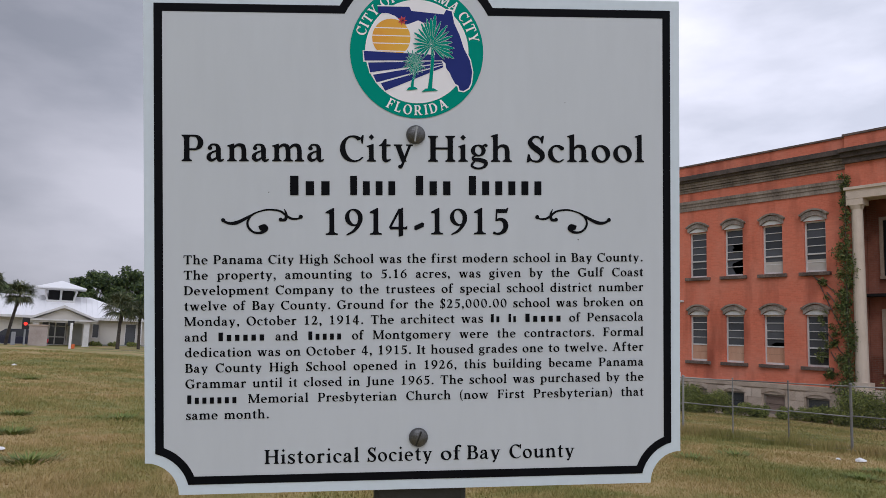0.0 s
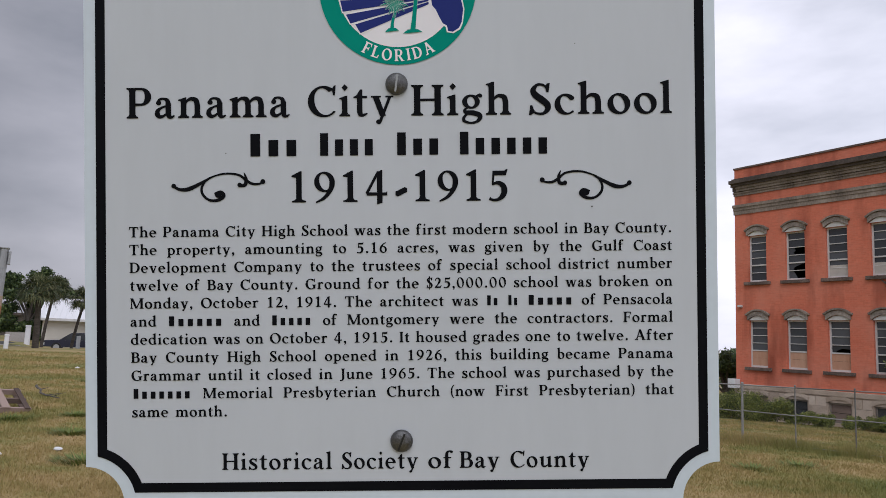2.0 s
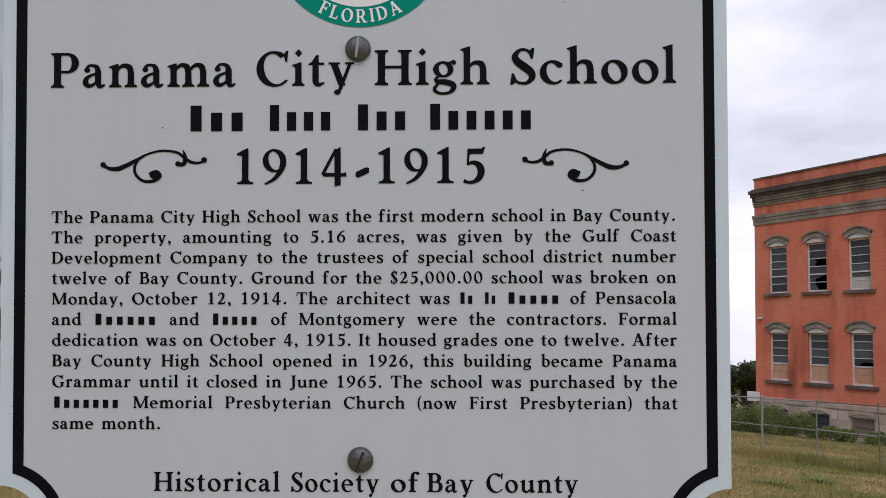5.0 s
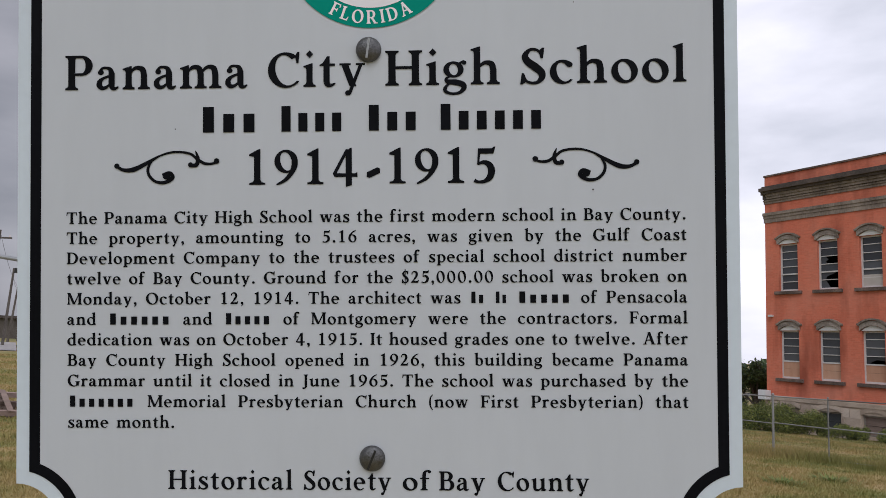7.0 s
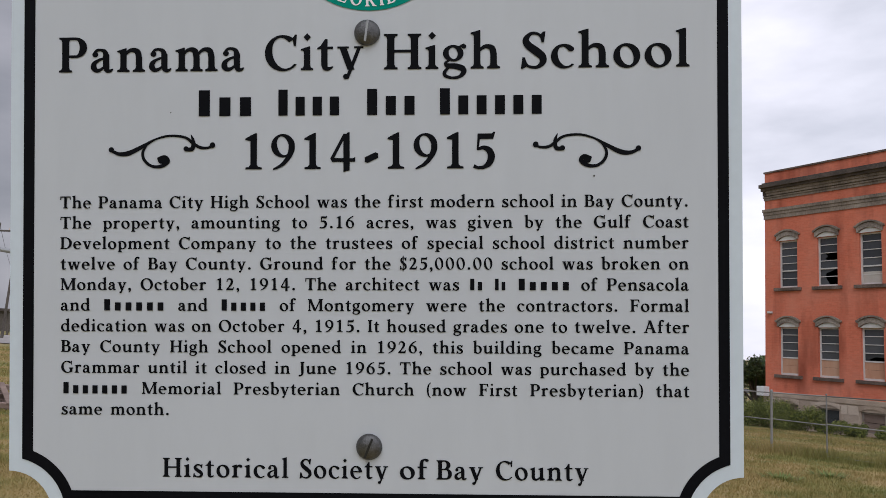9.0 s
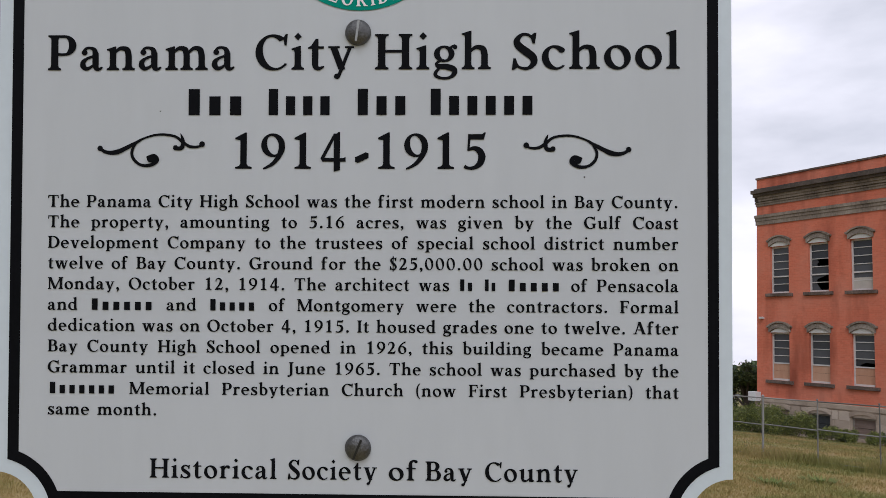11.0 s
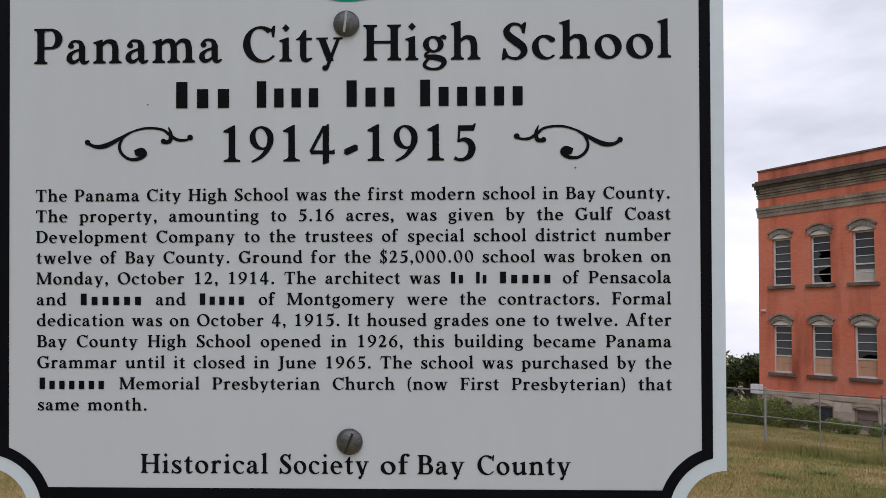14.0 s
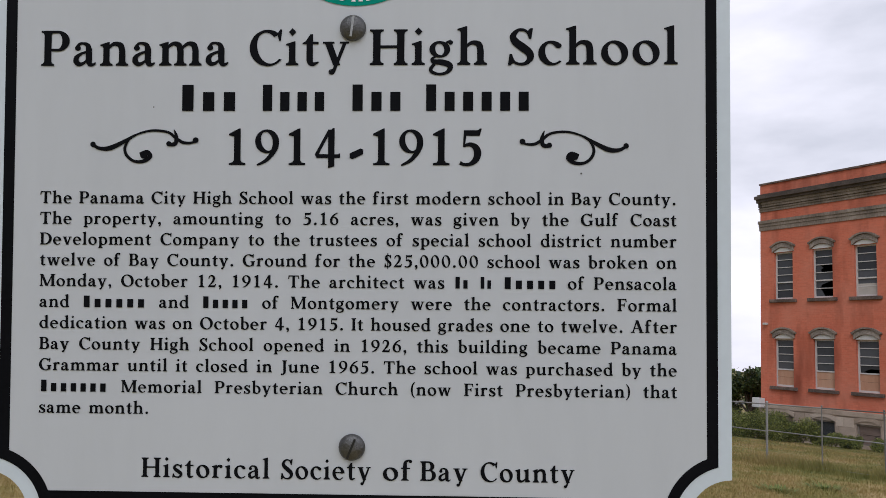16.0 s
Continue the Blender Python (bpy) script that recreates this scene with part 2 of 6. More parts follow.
def box(bm, x0, x1, y0, y1, z0, z1, bevel=0.0):
    g = bmesh.ops.create_cube(bm, size=1.0, matrix=Matrix.LocRotScale(((x0 + x1) / 2, (y0 + y1) / 2, (z0 + z1) / 2), None, (abs(x1 - x0), abs(y1 - y0), abs(z1 - z0))))
    if bevel:
        es = list({e for v in g["verts"] for e in v.link_edges})
        bmesh.ops.bevel(bm, geom=es, offset=bevel, segments=2, affect="EDGES", profile=0.6)


def boxes(*specs, bevel=0.0):
    bm = bmesh.new()
    for s in specs:
        box(bm, *s, bevel=bevel)
    return bm


def tube(bm, a, b, r0, r1=None, sides=10):
    a, b = Vector(a), Vector(b)
    r1 = r0 if r1 is None else r1
    d = b - a
    bmesh.ops.create_cone(bm, cap_ends=True, segments=sides, radius1=r0, radius2=r1, depth=d.length,
                          matrix=Matrix.Translation((a + b) / 2) @ d.to_track_quat("Z", "Y").to_matrix().to_4x4())


def prism(bm, outline, y0, y1):
    """A plate in the xz plane with that outline, from y0 to y1."""
    front = [bm.verts.new((x, y0, z)) for x, z in outline]
    back = [bm.verts.new((x, y1, z)) for x, z in outline]
    n = len(outline)
    bm.faces.new(front)
    bm.faces.new(back[::-1])
    for i in range(n):
        bm.faces.new((front[i], back[i], back[(i + 1) % n], front[(i + 1) % n]))
    bmesh.ops.recalc_face_normals(bm, faces=bm.faces)


def flat(bm, outline, y):
    bm.faces.new([bm.verts.new((x, y, z)) for x, z in outline])


def raw_mesh(name, verts, faces, mat):
    me = bpy.data.meshes.new(name)
    me.from_pydata(verts, [], faces)
    me.materials.append(mat)
    return me


def smoothstep(a, b, v):
    k = min(1.0, max(0.0, (v - a) / (b - a)))
    return k * k * (3 - 2 * k)


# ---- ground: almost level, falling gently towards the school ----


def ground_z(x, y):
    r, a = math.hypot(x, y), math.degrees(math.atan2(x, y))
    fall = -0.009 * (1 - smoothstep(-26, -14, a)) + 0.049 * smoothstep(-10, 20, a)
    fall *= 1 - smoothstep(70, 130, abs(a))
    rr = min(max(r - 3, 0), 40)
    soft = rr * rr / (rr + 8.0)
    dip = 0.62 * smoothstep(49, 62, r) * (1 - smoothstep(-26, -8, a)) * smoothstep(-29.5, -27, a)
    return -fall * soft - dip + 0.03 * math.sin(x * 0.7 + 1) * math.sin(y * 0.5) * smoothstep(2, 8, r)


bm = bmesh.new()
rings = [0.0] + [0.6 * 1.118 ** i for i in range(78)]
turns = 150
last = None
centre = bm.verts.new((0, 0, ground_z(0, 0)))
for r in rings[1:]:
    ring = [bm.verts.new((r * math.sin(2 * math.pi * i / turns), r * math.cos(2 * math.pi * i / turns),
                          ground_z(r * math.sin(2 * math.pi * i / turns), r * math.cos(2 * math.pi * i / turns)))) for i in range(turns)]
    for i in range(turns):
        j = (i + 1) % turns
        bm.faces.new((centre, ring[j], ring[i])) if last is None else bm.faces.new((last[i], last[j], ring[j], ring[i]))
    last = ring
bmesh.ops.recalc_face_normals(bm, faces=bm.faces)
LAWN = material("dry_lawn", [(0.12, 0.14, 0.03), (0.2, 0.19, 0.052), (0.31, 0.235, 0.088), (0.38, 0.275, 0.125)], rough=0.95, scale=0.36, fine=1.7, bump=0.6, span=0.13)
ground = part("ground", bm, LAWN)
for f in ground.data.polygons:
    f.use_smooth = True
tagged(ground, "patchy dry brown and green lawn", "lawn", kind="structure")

# ---- the marker ----
MARKER_TILT = Matrix(((0.99861, 0.0, -0.05271), (-0.00624, 0.99297, -0.11824), (0.05234, 0.1184, 0.99159))).to_4x4()
BASE_DROP, POST_BACK = 1.85, 0.06
marker = thing("historical_marker", Matrix.Translation((0, 0, 1.80)) @ MARKER_TILT @ Matrix.Translation((0, POST_BACK, -BASE_DROP)),
               "white metal historical marker sign with black lettering on a dark post", "marker sign")
SHIFT = Matrix.Translation((0, -POST_BACK, BASE_DROP))


def marker_part(name, bm, mat, label="", parent=None):
    bm.transform(SHIFT)
    return part(name, bm, mat, parent or marker, label)


MID, HALF, FOOT, HEAD = 0.0042, 0.3036, -0.2965, 0.2605
SEAL_X, SEAL_Z, SEAL_R = 0.0006, 0.1985, 0.0755


def marker_outline(inset, notch, hump):
    """The sign's outline, drawn in by inset: scooped lower corners and a hump over the seal."""
    left, right, high = MID - HALF + inset, MID + HALF - inset, HEAD - inset
    pts = []
    cx, cz = MID + HALF, FOOT
    a0 = math.asin(inset / notch)
    for k in range(13):
        a = a0 + (math.pi / 2 - 2 * a0) * k / 12
        pts.append((cx - notch * math.cos(a), cz + notch * math.sin(a)))
    pts.append((right, high))
    h = high - SEAL_Z
    half = math.sqrt(hump ** 2 - h ** 2)
    flare = 0.012
    b0 = math.atan2(h, half)
    pts.append((SEAL_X + half + flare * 0.35, high))
    for k in range(25):
        b = b0 + (math.pi - 2 * b0) * k / 24
        pts.append((SEAL_X + hump * math.cos(b), SEAL_Z + hump * math.sin(b)))
    pts.append((SEAL_X - half - flare * 0.35, high))
    pts.append((left, high))
    cx = MID - HALF
    for k in range(13):
        a = a0 + (math.pi / 2 - 2 * a0) * (12 - k) / 12
        pts.append((cx + notch * math.cos(a), cz + notch * math.sin(a)))
    return pts


FACE = -0.0015
bm = bmesh.new()
prism(bm, marker_outline(0.0, 0.036, 0.112), FACE, FACE + 0.004)
marker_part("panel", bm, SIGN_RIM, "pale bluish white painted aluminium panel")
outer, inner = marker_outline(0.0112, 0.0475, 0.1005), marker_outline(0.0203, 0.0565, 0.0912)
bm = bmesh.new()
flat(bm, inner, FACE - 0.0004)
marker_part("face", bm, SIGN_FACE, "light grey printed sign face")
bm = bmesh.new()
va = [bm.verts.new((x, FACE - 0.0006, z)) for x, z in outer]
vb = [bm.verts.new((x, FACE - 0.0006, z)) for x, z in inner]
for i in range(len(va)):
    j = (i + 1) % len(va)
    bm.faces.new((va[i], va[j], vb[j], vb[i]))
marker_part("border", bm, SIGN_BLACK, "black border line with scooped lower corners")

# lettering: an old-style serif drawn with stems, bowls and pen strokes, in units of the capital height
X_LINE, RISE, FALL = 0.655, 1.07, -0.28
STEM, LOW_STEM, HAIR = 0.178, 0.158, 0.06


class Letter:
    """Collects the flat pieces of one character."""

    def __init__(self):
        self.pieces = []

    def poly(self, *pts):
        self.pieces.append(list(pts))

    def bar(self, x0, x1, z0, z1):
        self.poly((x0, z0), (x1, z0), (x1, z1), (x0, z1))

    def foot(self, x, z, w, out=0.085, up=1, left=1.0, right=1.0):
        """A bracketed slab serif at the end of a stem."""
        a, b = x - w / 2, x + w / 2
        lo, ro = out * left, out * right
        self.poly((a - lo, z), (b + ro, z), (b + ro, z + 0.036 * up), (b + ro * 0.3, z + 0.062 * up), (b, z + 0.125 * up), (a, z + 0.125 * up), (a - lo * 0.3, z + 0.062 * up), (a - lo, z + 0.036 * up))

    def flag(self, x, z, w):
        """The slanting head serif of a small letter."""
        a, b = x - w / 2, x + w / 2
        self.poly((a - 0.085, z - 0.085), (a - 0.085, z - 0.06), (b - 0.03, z + 0.012), (b, z + 0.015), (b, z - 0.14), (a, z - 0.16), (a - 0.02, z - 0.1))

    def stem(self, x, z0, z1, w=STEM, top="slab", low="slab"):
        self.bar(x - w / 2, x + w / 2, z0, z1 - (0.03 if top == "flag" else 0.0))
        if top == "slab":
            self.foot(x, z1, w, up=-1)
        elif top == "flag":
            self.flag(x, z1, w)
        if low == "slab":
            self.foot(x, z0, w)
        elif low == "toe":
            self.poly((x + w / 2, z0), (x + w / 2 + 0.09, z0 + 0.035), (x + w / 2 + 0.09, z0 + 0.06), (x + w / 2, z0 + 0.13))

    def ring(self, cx, cz, rx, rz, a0=0, a1=360, thick=0.17, thin=HAIR, tilt=16, n=36, fade0=1.0, fade1=1.0):
        """Part of a bowl whose counter leans over, so that it swells like a broad pen's stroke."""
        t = radians(tilt)
        rows = []
        for i in range(n + 1):
            u = i / n
            a = radians(a0 + (a1 - a0) * u)
            o = Vector((cx + rx * math.cos(a), cz + rz * math.sin(a)))
            p, q = (rx - thick) * math.cos(a - t), (rz - thin) * math.sin(a - t)
            c = Vector((cx + p * math.cos(t) - q * math.sin(t), cz + p * math.sin(t) + q * math.cos(t)))
            k = fade0 + (1 - fade0) * min(1.0, u / 0.22) if u < 0.5 else fade1 + (1 - fade1) * min(1.0, (1 - u) / 0.22)
            rows.append((o, o.lerp(c, k)))
        for (a, b), (c, d) in zip(rows, rows[1:]):
            self.poly(tuple(a), tuple(c), tuple(d), tuple(b))

    def bowl(self, x0, x1, z0, z1, thick=STEM + 0.01, thin=HAIR):
        """The rounded side of a D: hairlines from the stem, swelling at the right."""
        half = (z1 - z0) / 2
        xc = max(x0, x1 - max(half * 1.05, 0.3))
        self.ring(xc, z0 + half, x1 - xc, half, -90, 90, thick, thin, 0, 22)
        if xc > x0:
            self.bar(x0, xc, z0, z0 + thin)
            self.bar(x0, xc, z1 - thin, z1)

    def stroke(self, pts, widths):
        ps = [Vector(p) for p in pts]
        run, wide = [], []
        for i in range(len(ps) - 1):
            p0, p1, p2, p3 = ps[max(i - 1, 0)], ps[i], ps[i + 1], ps[min(i + 2, len(ps) - 1)]
            for k in range(6):
                t = k / 6
                run.append(0.5 * (2 * p1 + (p2 - p0) * t + (2 * p0 - 5 * p1 + 4 * p2 - p3) * t * t + (3 * p1 - p0 - 3 * p2 + p3) * t ** 3))
                wide.append(widths[i] + (widths[i + 1] - widths[i]) * t)
        run.append(ps[-1])
        wide.append(widths[-1])
        edge = []
        for i, p in enumerate(run):
            d = (run[min(i + 1, len(run) - 1)] - run[max(i - 1, 0)]).normalized()
            s = Vector((-d.y, d.x)) * wide[i] / 2
            edge.append((tuple(p + s), tuple(p - s)))
        for (a, b), (c, d) in zip(edge, edge[1:]):
            self.poly(a, c, d, b)

    def line(self, a, b, w):
        """A slanting stroke cut level at both ends, w wide along the level."""
        self.poly((a[0] - w / 2, a[1]), (a[0] + w / 2, a[1]), (b[0] + w / 2, b[1]), (b[0] - w / 2, b[1]))

    def blob(self, x, z, r, squash=1.0, n=14):
        self.poly(*[(x + r * math.cos(6.2832 * k / n), z + r * squash * math.sin(6.2832 * k / n)) for k in range(n)])

    def turned(self, cx, cz):
        self.pieces = [[(2 * cx - x, 2 * cz - z) for x, z in p] for p in self.pieces]


def arch(g, x0, x1, low="slab"):
    g.stroke([(x0 + 0.04, 0.47), (x0 + 0.13, 0.575), (x0 + 0.24, 0.625), (x1 - 0.045, 0.575), (x1, 0.40)], [0.04, 0.07, 0.10, 0.15, LOW_STEM])
    g.stem(x1, 0, 0.41, LOW_STEM, None, low)


def ess(g, w, h, heavy):
    g.stroke([(0.84 * w, 0.74 * h), (0.76 * w, 0.89 * h), (0.60 * w, 0.975 * h), (0.36 * w, 0.965 * h), (0.18 * w, 0.80 * h), (0.28 * w, 0.64 * h), (0.56 * w, 0.48 * h), (0.80 * w, 0.33 * h), (0.84 * w, 0.17 * h), (0.66 * w, 0.03 * h), (0.42 * w, 0.015 * h), (0.22 * w, 0.08 * h), (0.10 * w, 0.27 * h)],
             [0.03, 0.05, 0.06, 0.075, heavy * 0.72, heavy * 0.95, heavy * 1.05, heavy * 0.95, heavy * 0.74, 0.08, 0.06, 0.055, 0.03])
    g.poly((0.80 * w, 0.73 * h), (0.87 * w, 0.73 * h), (0.93 * w, 1.02 * h), (0.86 * w, 1.02 * h), (0.72 * w, 0.93 * h))
    g.poly((0.13 * w, 0.29 * h), (0.06 * w, 0.29 * h), (0.0, -0.02 * h), (0.07 * w, -0.02 * h), (0.24 * w, 0.07 * h))


def draw_letter(ch):
    """The pieces of one character, standing on the baseline."""
    g = Letter()
    L, X = LOW_STEM, X_LINE
    if ch in "nmhru":
        if ch == "u":
            g.stem(0.16, 0.16, X, L, "flag", None)
            g.stem(0.60, 0, X, L, "flag", "toe")
            g.stroke([(0.16, 0.20), (0.19, 0.085), (0.30, 0.035), (0.43, 0.08), (0.56, 0.19)], [L, 0.14, 0.10, 0.07, 0.04])
        else:
            g.stem(0.16, 0, RISE if ch == "h" else X, L, "flag")
        if ch in "nh":
            arch(g, 0.16, 0.595)
        elif ch == "m":
            arch(g, 0.16, 0.575)
            arch(g, 0.575, 0.99)
        elif ch == "r":
            g.stroke([(0.20, 0.44), (0.28, 0.575), (0.37, 0.625), (0.47, 0.60)], [0.04, 0.075, 0.10, 0.13])
            g.blob(0.45, 0.585, 0.072)
    elif ch in "il":
        g.stem(0.16, 0, RISE if ch == "l" else X, L, "flag")
        if ch == "i":
            g.poly((0.165, 0.845), (0.255, 0.945), (0.165, 1.045), (0.075, 0.945))
    elif ch == "o":
        g.ring(0.335, 0.32, 0.335, 0.345, thick=0.165)
    elif ch == "c":
        g.ring(0.33, 0.32, 0.33, 0.345, 52, 318, 0.165, HAIR, 14, fade1=0.5)
        g.blob(0.50, 0.53, 0.075, 0.9)
        g.poly((0.44, 0.625), (0.57, 0.55), (0.56, 0.50), (0.44, 0.56))
    elif ch == "e":
        g.ring(0.32, 0.32, 0.32, 0.345, 4, 320, 0.155, HAIR, 12, fade0=1.0, fade1=0.5)
        g.bar(0.10, 0.628, 0.335, 0.39)
    elif ch == "a":
        g.stem(0.43, 0.10, 0.48, L, None, None)
        g.blob(0.125, 0.50, 0.075, 0.9)
        g.stroke([(0.10, 0.53), (0.17, 0.62), (0.28, 0.635), (0.39, 0.585), (0.43, 0.46)], [0.07, 0.06, 0.06, 0.11, L])
        g.stroke([(0.37, 0.395), (0.20, 0.33), (0.095, 0.23), (0.085, 0.12), (0.16, 0.04), (0.27, 0.06), (0.37, 0.14)], [0.05, 0.06, 0.12, 0.15, 0.11, 0.07, 0.04])
        g.stroke([(0.43, 0.14), (0.46, 0.04), (0.54, 0.025), (0.62, 0.075)], [L, 0.12, 0.07, 0.02])
    elif ch == "b":
        g.stem(0.16, 0.04, RISE, L, "flag", None)
        g.ring(0.35, 0.32, 0.33, 0.345, -140, 132, 0.165, HAIR, 12)
    elif ch == "d":
        g.ring(0.34, 0.32, 0.34, 0.345, 45, 318, 0.165, HAIR, 14)
        g.stem(0.56, 0, RISE, L, "flag", "toe")
    elif ch == "p":
        g.stem(0.16, FALL, X, L, "flag")
        g.ring(0.36, 0.32, 0.34, 0.345, -138, 132, 0.165, HAIR, 12)
    elif ch == "g":
        g.ring(0.30, 0.435, 0.265, 0.23, thick=0.14, thin=0.055, tilt=10)
        g.stroke([(0.44, 0.57), (0.50, 0.635), (0.59, 0.655)], [0.05, 0.05, 0.10])
        g.blob(0.585, 0.63, 0.055)
        g.stroke([(0.20, 0.235), (0.10, 0.165), (0.15, 0.085), (0.36, 0.065), (0.54, 0.0), (0.575, -0.11), (0.46, -0.235), (0.26, -0.265), (0.09, -0.20), (0.075, -0.10), (0.19, 0.05)],
                 [0.03, 0.06, 0.12, 0.15, 0.15, 0.12, 0.07, 0.055, 0.08, 0.08, 0.045])
    elif ch == "t":
        g.stem(0.22, 0.13, 0.66, L, None, None)
        g.poly((0.03, 0.625), (0.12, 0.68), (0.24, 0.87), (0.30, 0.87), (0.30, 0.60), (0.03, 0.60))
        g.bar(0.25, 0.45, 0.60, 0.655)
        g.stroke([(0.22, 0.16), (0.245, 0.06), (0.33, 0.025), (0.46, 0.08)], [L, 0.14, 0.09, 0.02])
    elif ch == "f":
        g.stem(0.19, 0, 0.78, L, None)
        g.stroke([(0.19, 0.76), (0.215, 0.94), (0.33, 1.03), (0.44, 1.02)], [L, 0.13, 0.075, 0.09])
        g.blob(0.44, 0.985, 0.072)
        g.bar(0.02, 0.42, 0.60, 0.655)
    elif ch == "k":
        g.stem(0.16, 0, RISE, L, "flag")
        g.stroke([(0.22, 0.30), (0.36, 0.44), (0.52, 0.63)], [0.06, 0.06, 0.06])
        g.bar(0.40, 0.66, 0.615, 0.655)
        g.line((0.34, 0.40), (0.60, 0.02), 0.19)
        g.bar(0.47, 0.76, 0, 0.04)
    elif ch == "s":
        ess(g, 0.52, 0.66, 0.165)
    elif ch in "vy":
        g.line((0.14, 0.63), (0.37, -0.01 if ch == "v" else 0.0), 0.18)
        g.bar(0.0, 0.30, 0.615, 0.655)
        g.bar(0.46, 0.70, 0.615, 0.655)
        if ch == "v":
            g.line((0.585, 0.63), (0.37, -0.01), 0.08)
        else:
            g.line((0.595, 0.63), (0.27, -0.22), 0.085)
            g.blob(0.235, -0.20, 0.078, 0.9)
    elif ch == "w":
        for x in (0.0, 0.40):
            g.line((0.13 + x, 0.63), (0.33 + x, -0.01), 0.17)
        g.line((0.48, 0.55), (0.33, -0.01), 0.075)
        g.line((0.92, 0.63), (0.73, -0.01), 0.075)
        for x, w in ((0.14, 0.15), (0.53, 0.14), (0.92, 0.11)):
            g.bar(x - w, x + w, 0.615, 0.655)
    elif ch in "PRBDFHILE":
        g.stem(0.19, 0, 1)
        if ch in "PR":
            g.bowl(0.20, 0.78, 0.42, 1.0)
        if ch == "R":
            g.line((0.46, 0.45), (0.80, 0.02), 0.2)
            g.bar(0.66, 0.98, 0, 0.045)
        if ch == "B":
            g.bowl(0.20, 0.72, 0.50, 1.0)
            g.bowl(0.20, 0.80, 0.0, 0.56)
        if ch == "D":
            g.bowl(0.20, 0.94, 0.0, 1.0, STEM + 0.02)
        if ch == "H":
            g.stem(0.82, 0, 1)
            g.bar(0.2, 0.8, 0.48, 0.545)
        if ch in "FE":
            g.bar(0.2, 0.70, 0.94, 1.0)
            g.poly((0.62, 0.95), (0.70, 1.0), (0.73, 0.75), (0.69, 0.75))
            g.bar(0.2, 0.54, 0.475, 0.535)
            g.poly((0.48, 0.50), (0.55, 0.37), (0.58, 0.37), (0.58, 0.64), (0.55, 0.64))
        if ch in "LE":
            g.bar(0.2, 0.70, 0.0, 0.06)
            g.poly((0.62, 0.05), (0.70, 0.0), (0.75, 0.27), (0.71, 0.27))
    elif ch in "CG":
        g.ring(0.49, 0.49, 0.49, 0.515, 50, 320 if ch == "C" else 312, 0.195, HAIR, 12, fade1=0.5 if ch == "C" else 1.0)
        g.poly((0.80, 0.70), (0.84, 0.70), (0.87, 1.01), (0.83, 1.01), (0.76, 0.90))
        if ch == "G":
            g.stem(0.80, 0.06, 0.42, STEM, "slab", None)
    elif ch == "O":
        g.ring(0.5, 0.49, 0.5, 0.515, thick=0.195, thin=0.055, tilt=14)
    elif ch == "S":
        ess(g, 0.66, 1.0, 0.2)
    elif ch == "T":
        g.stem(0.44, 0, 1.0, STEM, None)
        g.bar(0.04, 0.84, 0.94, 1.0)
        for s in (-1, 1):
            g.poly((0.44 + s * 0.34, 0.97), (0.44 + s * 0.40, 1.01), (0.44 + s * 0.43, 0.74), (0.44 + s * 0.39, 0.74))
    elif ch == "J":
        g.stem(0.32, 0.12, 1.0, STEM, "slab", None)
        g.stroke([(0.32, 0.16), (0.315, 0.0), (0.24, -0.13), (0.12, -0.19)], [STEM, 0.16, 0.10, 0.07])
        g.blob(0.10, -0.165, 0.07)
    elif ch == "M":
        g.stem(0.16, 0, 1, 0.08)
        g.stem(1.08, 0, 1, STEM)
        g.line((0.20, 1.0), (0.60, 0.02), 0.19)
        g.line((1.06, 1.0), (0.60, 0.02), 0.085)
    elif ch == "N":
        g.stem(0.15, 0, 1, 0.08)
        g.stem(0.86, 0, 1, 0.08)
        g.line((0.17, 1.0), (0.83, 0.0), 0.2)
    elif ch == "A":
        g.line((0.14, 0.02), (0.47, 1.02), 0.085)
        g.line((0.46, 1.02), (0.82, 0.02), 0.2)
        g.bar(0.24, 0.70, 0.33, 0.385)
        g.bar(0.0, 0.28, 0, 0.045)
        g.bar(0.66, 0.98, 0, 0.045)
    elif ch == "Y":
        g.stem(0.46, 0, 0.46, STEM, None)
        g.line((0.14, 0.98), (0.46, 0.40), 0.2)
        g.line((0.82, 0.98), (0.50, 0.42), 0.09)
        g.bar(0.0, 0.30, 0.955, 1.0)
        g.bar(0.68, 0.94, 0.955, 1.0)
    elif ch == "1":
        g.stem(0.28, 0, 0.97, 0.165, None)
        g.foot(0.28, 0, 0.165, 0.14)
        g.poly((0.06, 0.885), (0.05, 0.85), (0.2, 0.82), (0.3, 0.82), (0.3625, 0.9), (0.3625, 1.03), (0.33, 1.03))
    elif ch == "0":
        g.ring(0.33, 0.49, 0.33, 0.515, thick=0.145, thin=0.05, tilt=9)
    elif ch == "2":
        g.stroke([(0.09, 0.72), (0.13, 0.88), (0.27, 0.955), (0.43, 0.90), (0.49, 0.72), (0.42, 0.50), (0.26, 0.27), (0.10, 0.09)], [0.05, 0.05, 0.08, 0.14, 0.175, 0.14, 0.08, 0.06])
        g.poly((0.03, 0.0), (0.58, 0.0), (0.66, 0.24), (0.62, 0.24), (0.54, 0.13), (0.12, 0.13), (0.03, 0.05))
    elif ch == "4":
        g.poly((0.38, 1.0), (0.46, 1.0), (0.10, 0.30), (0.01, 0.30))
        g.poly((0.01, 0.30), (0.06, 0.205), (0.70, 0.205), (0.70, 0.33), (0.64, 0.29), (0.01, 0.30))
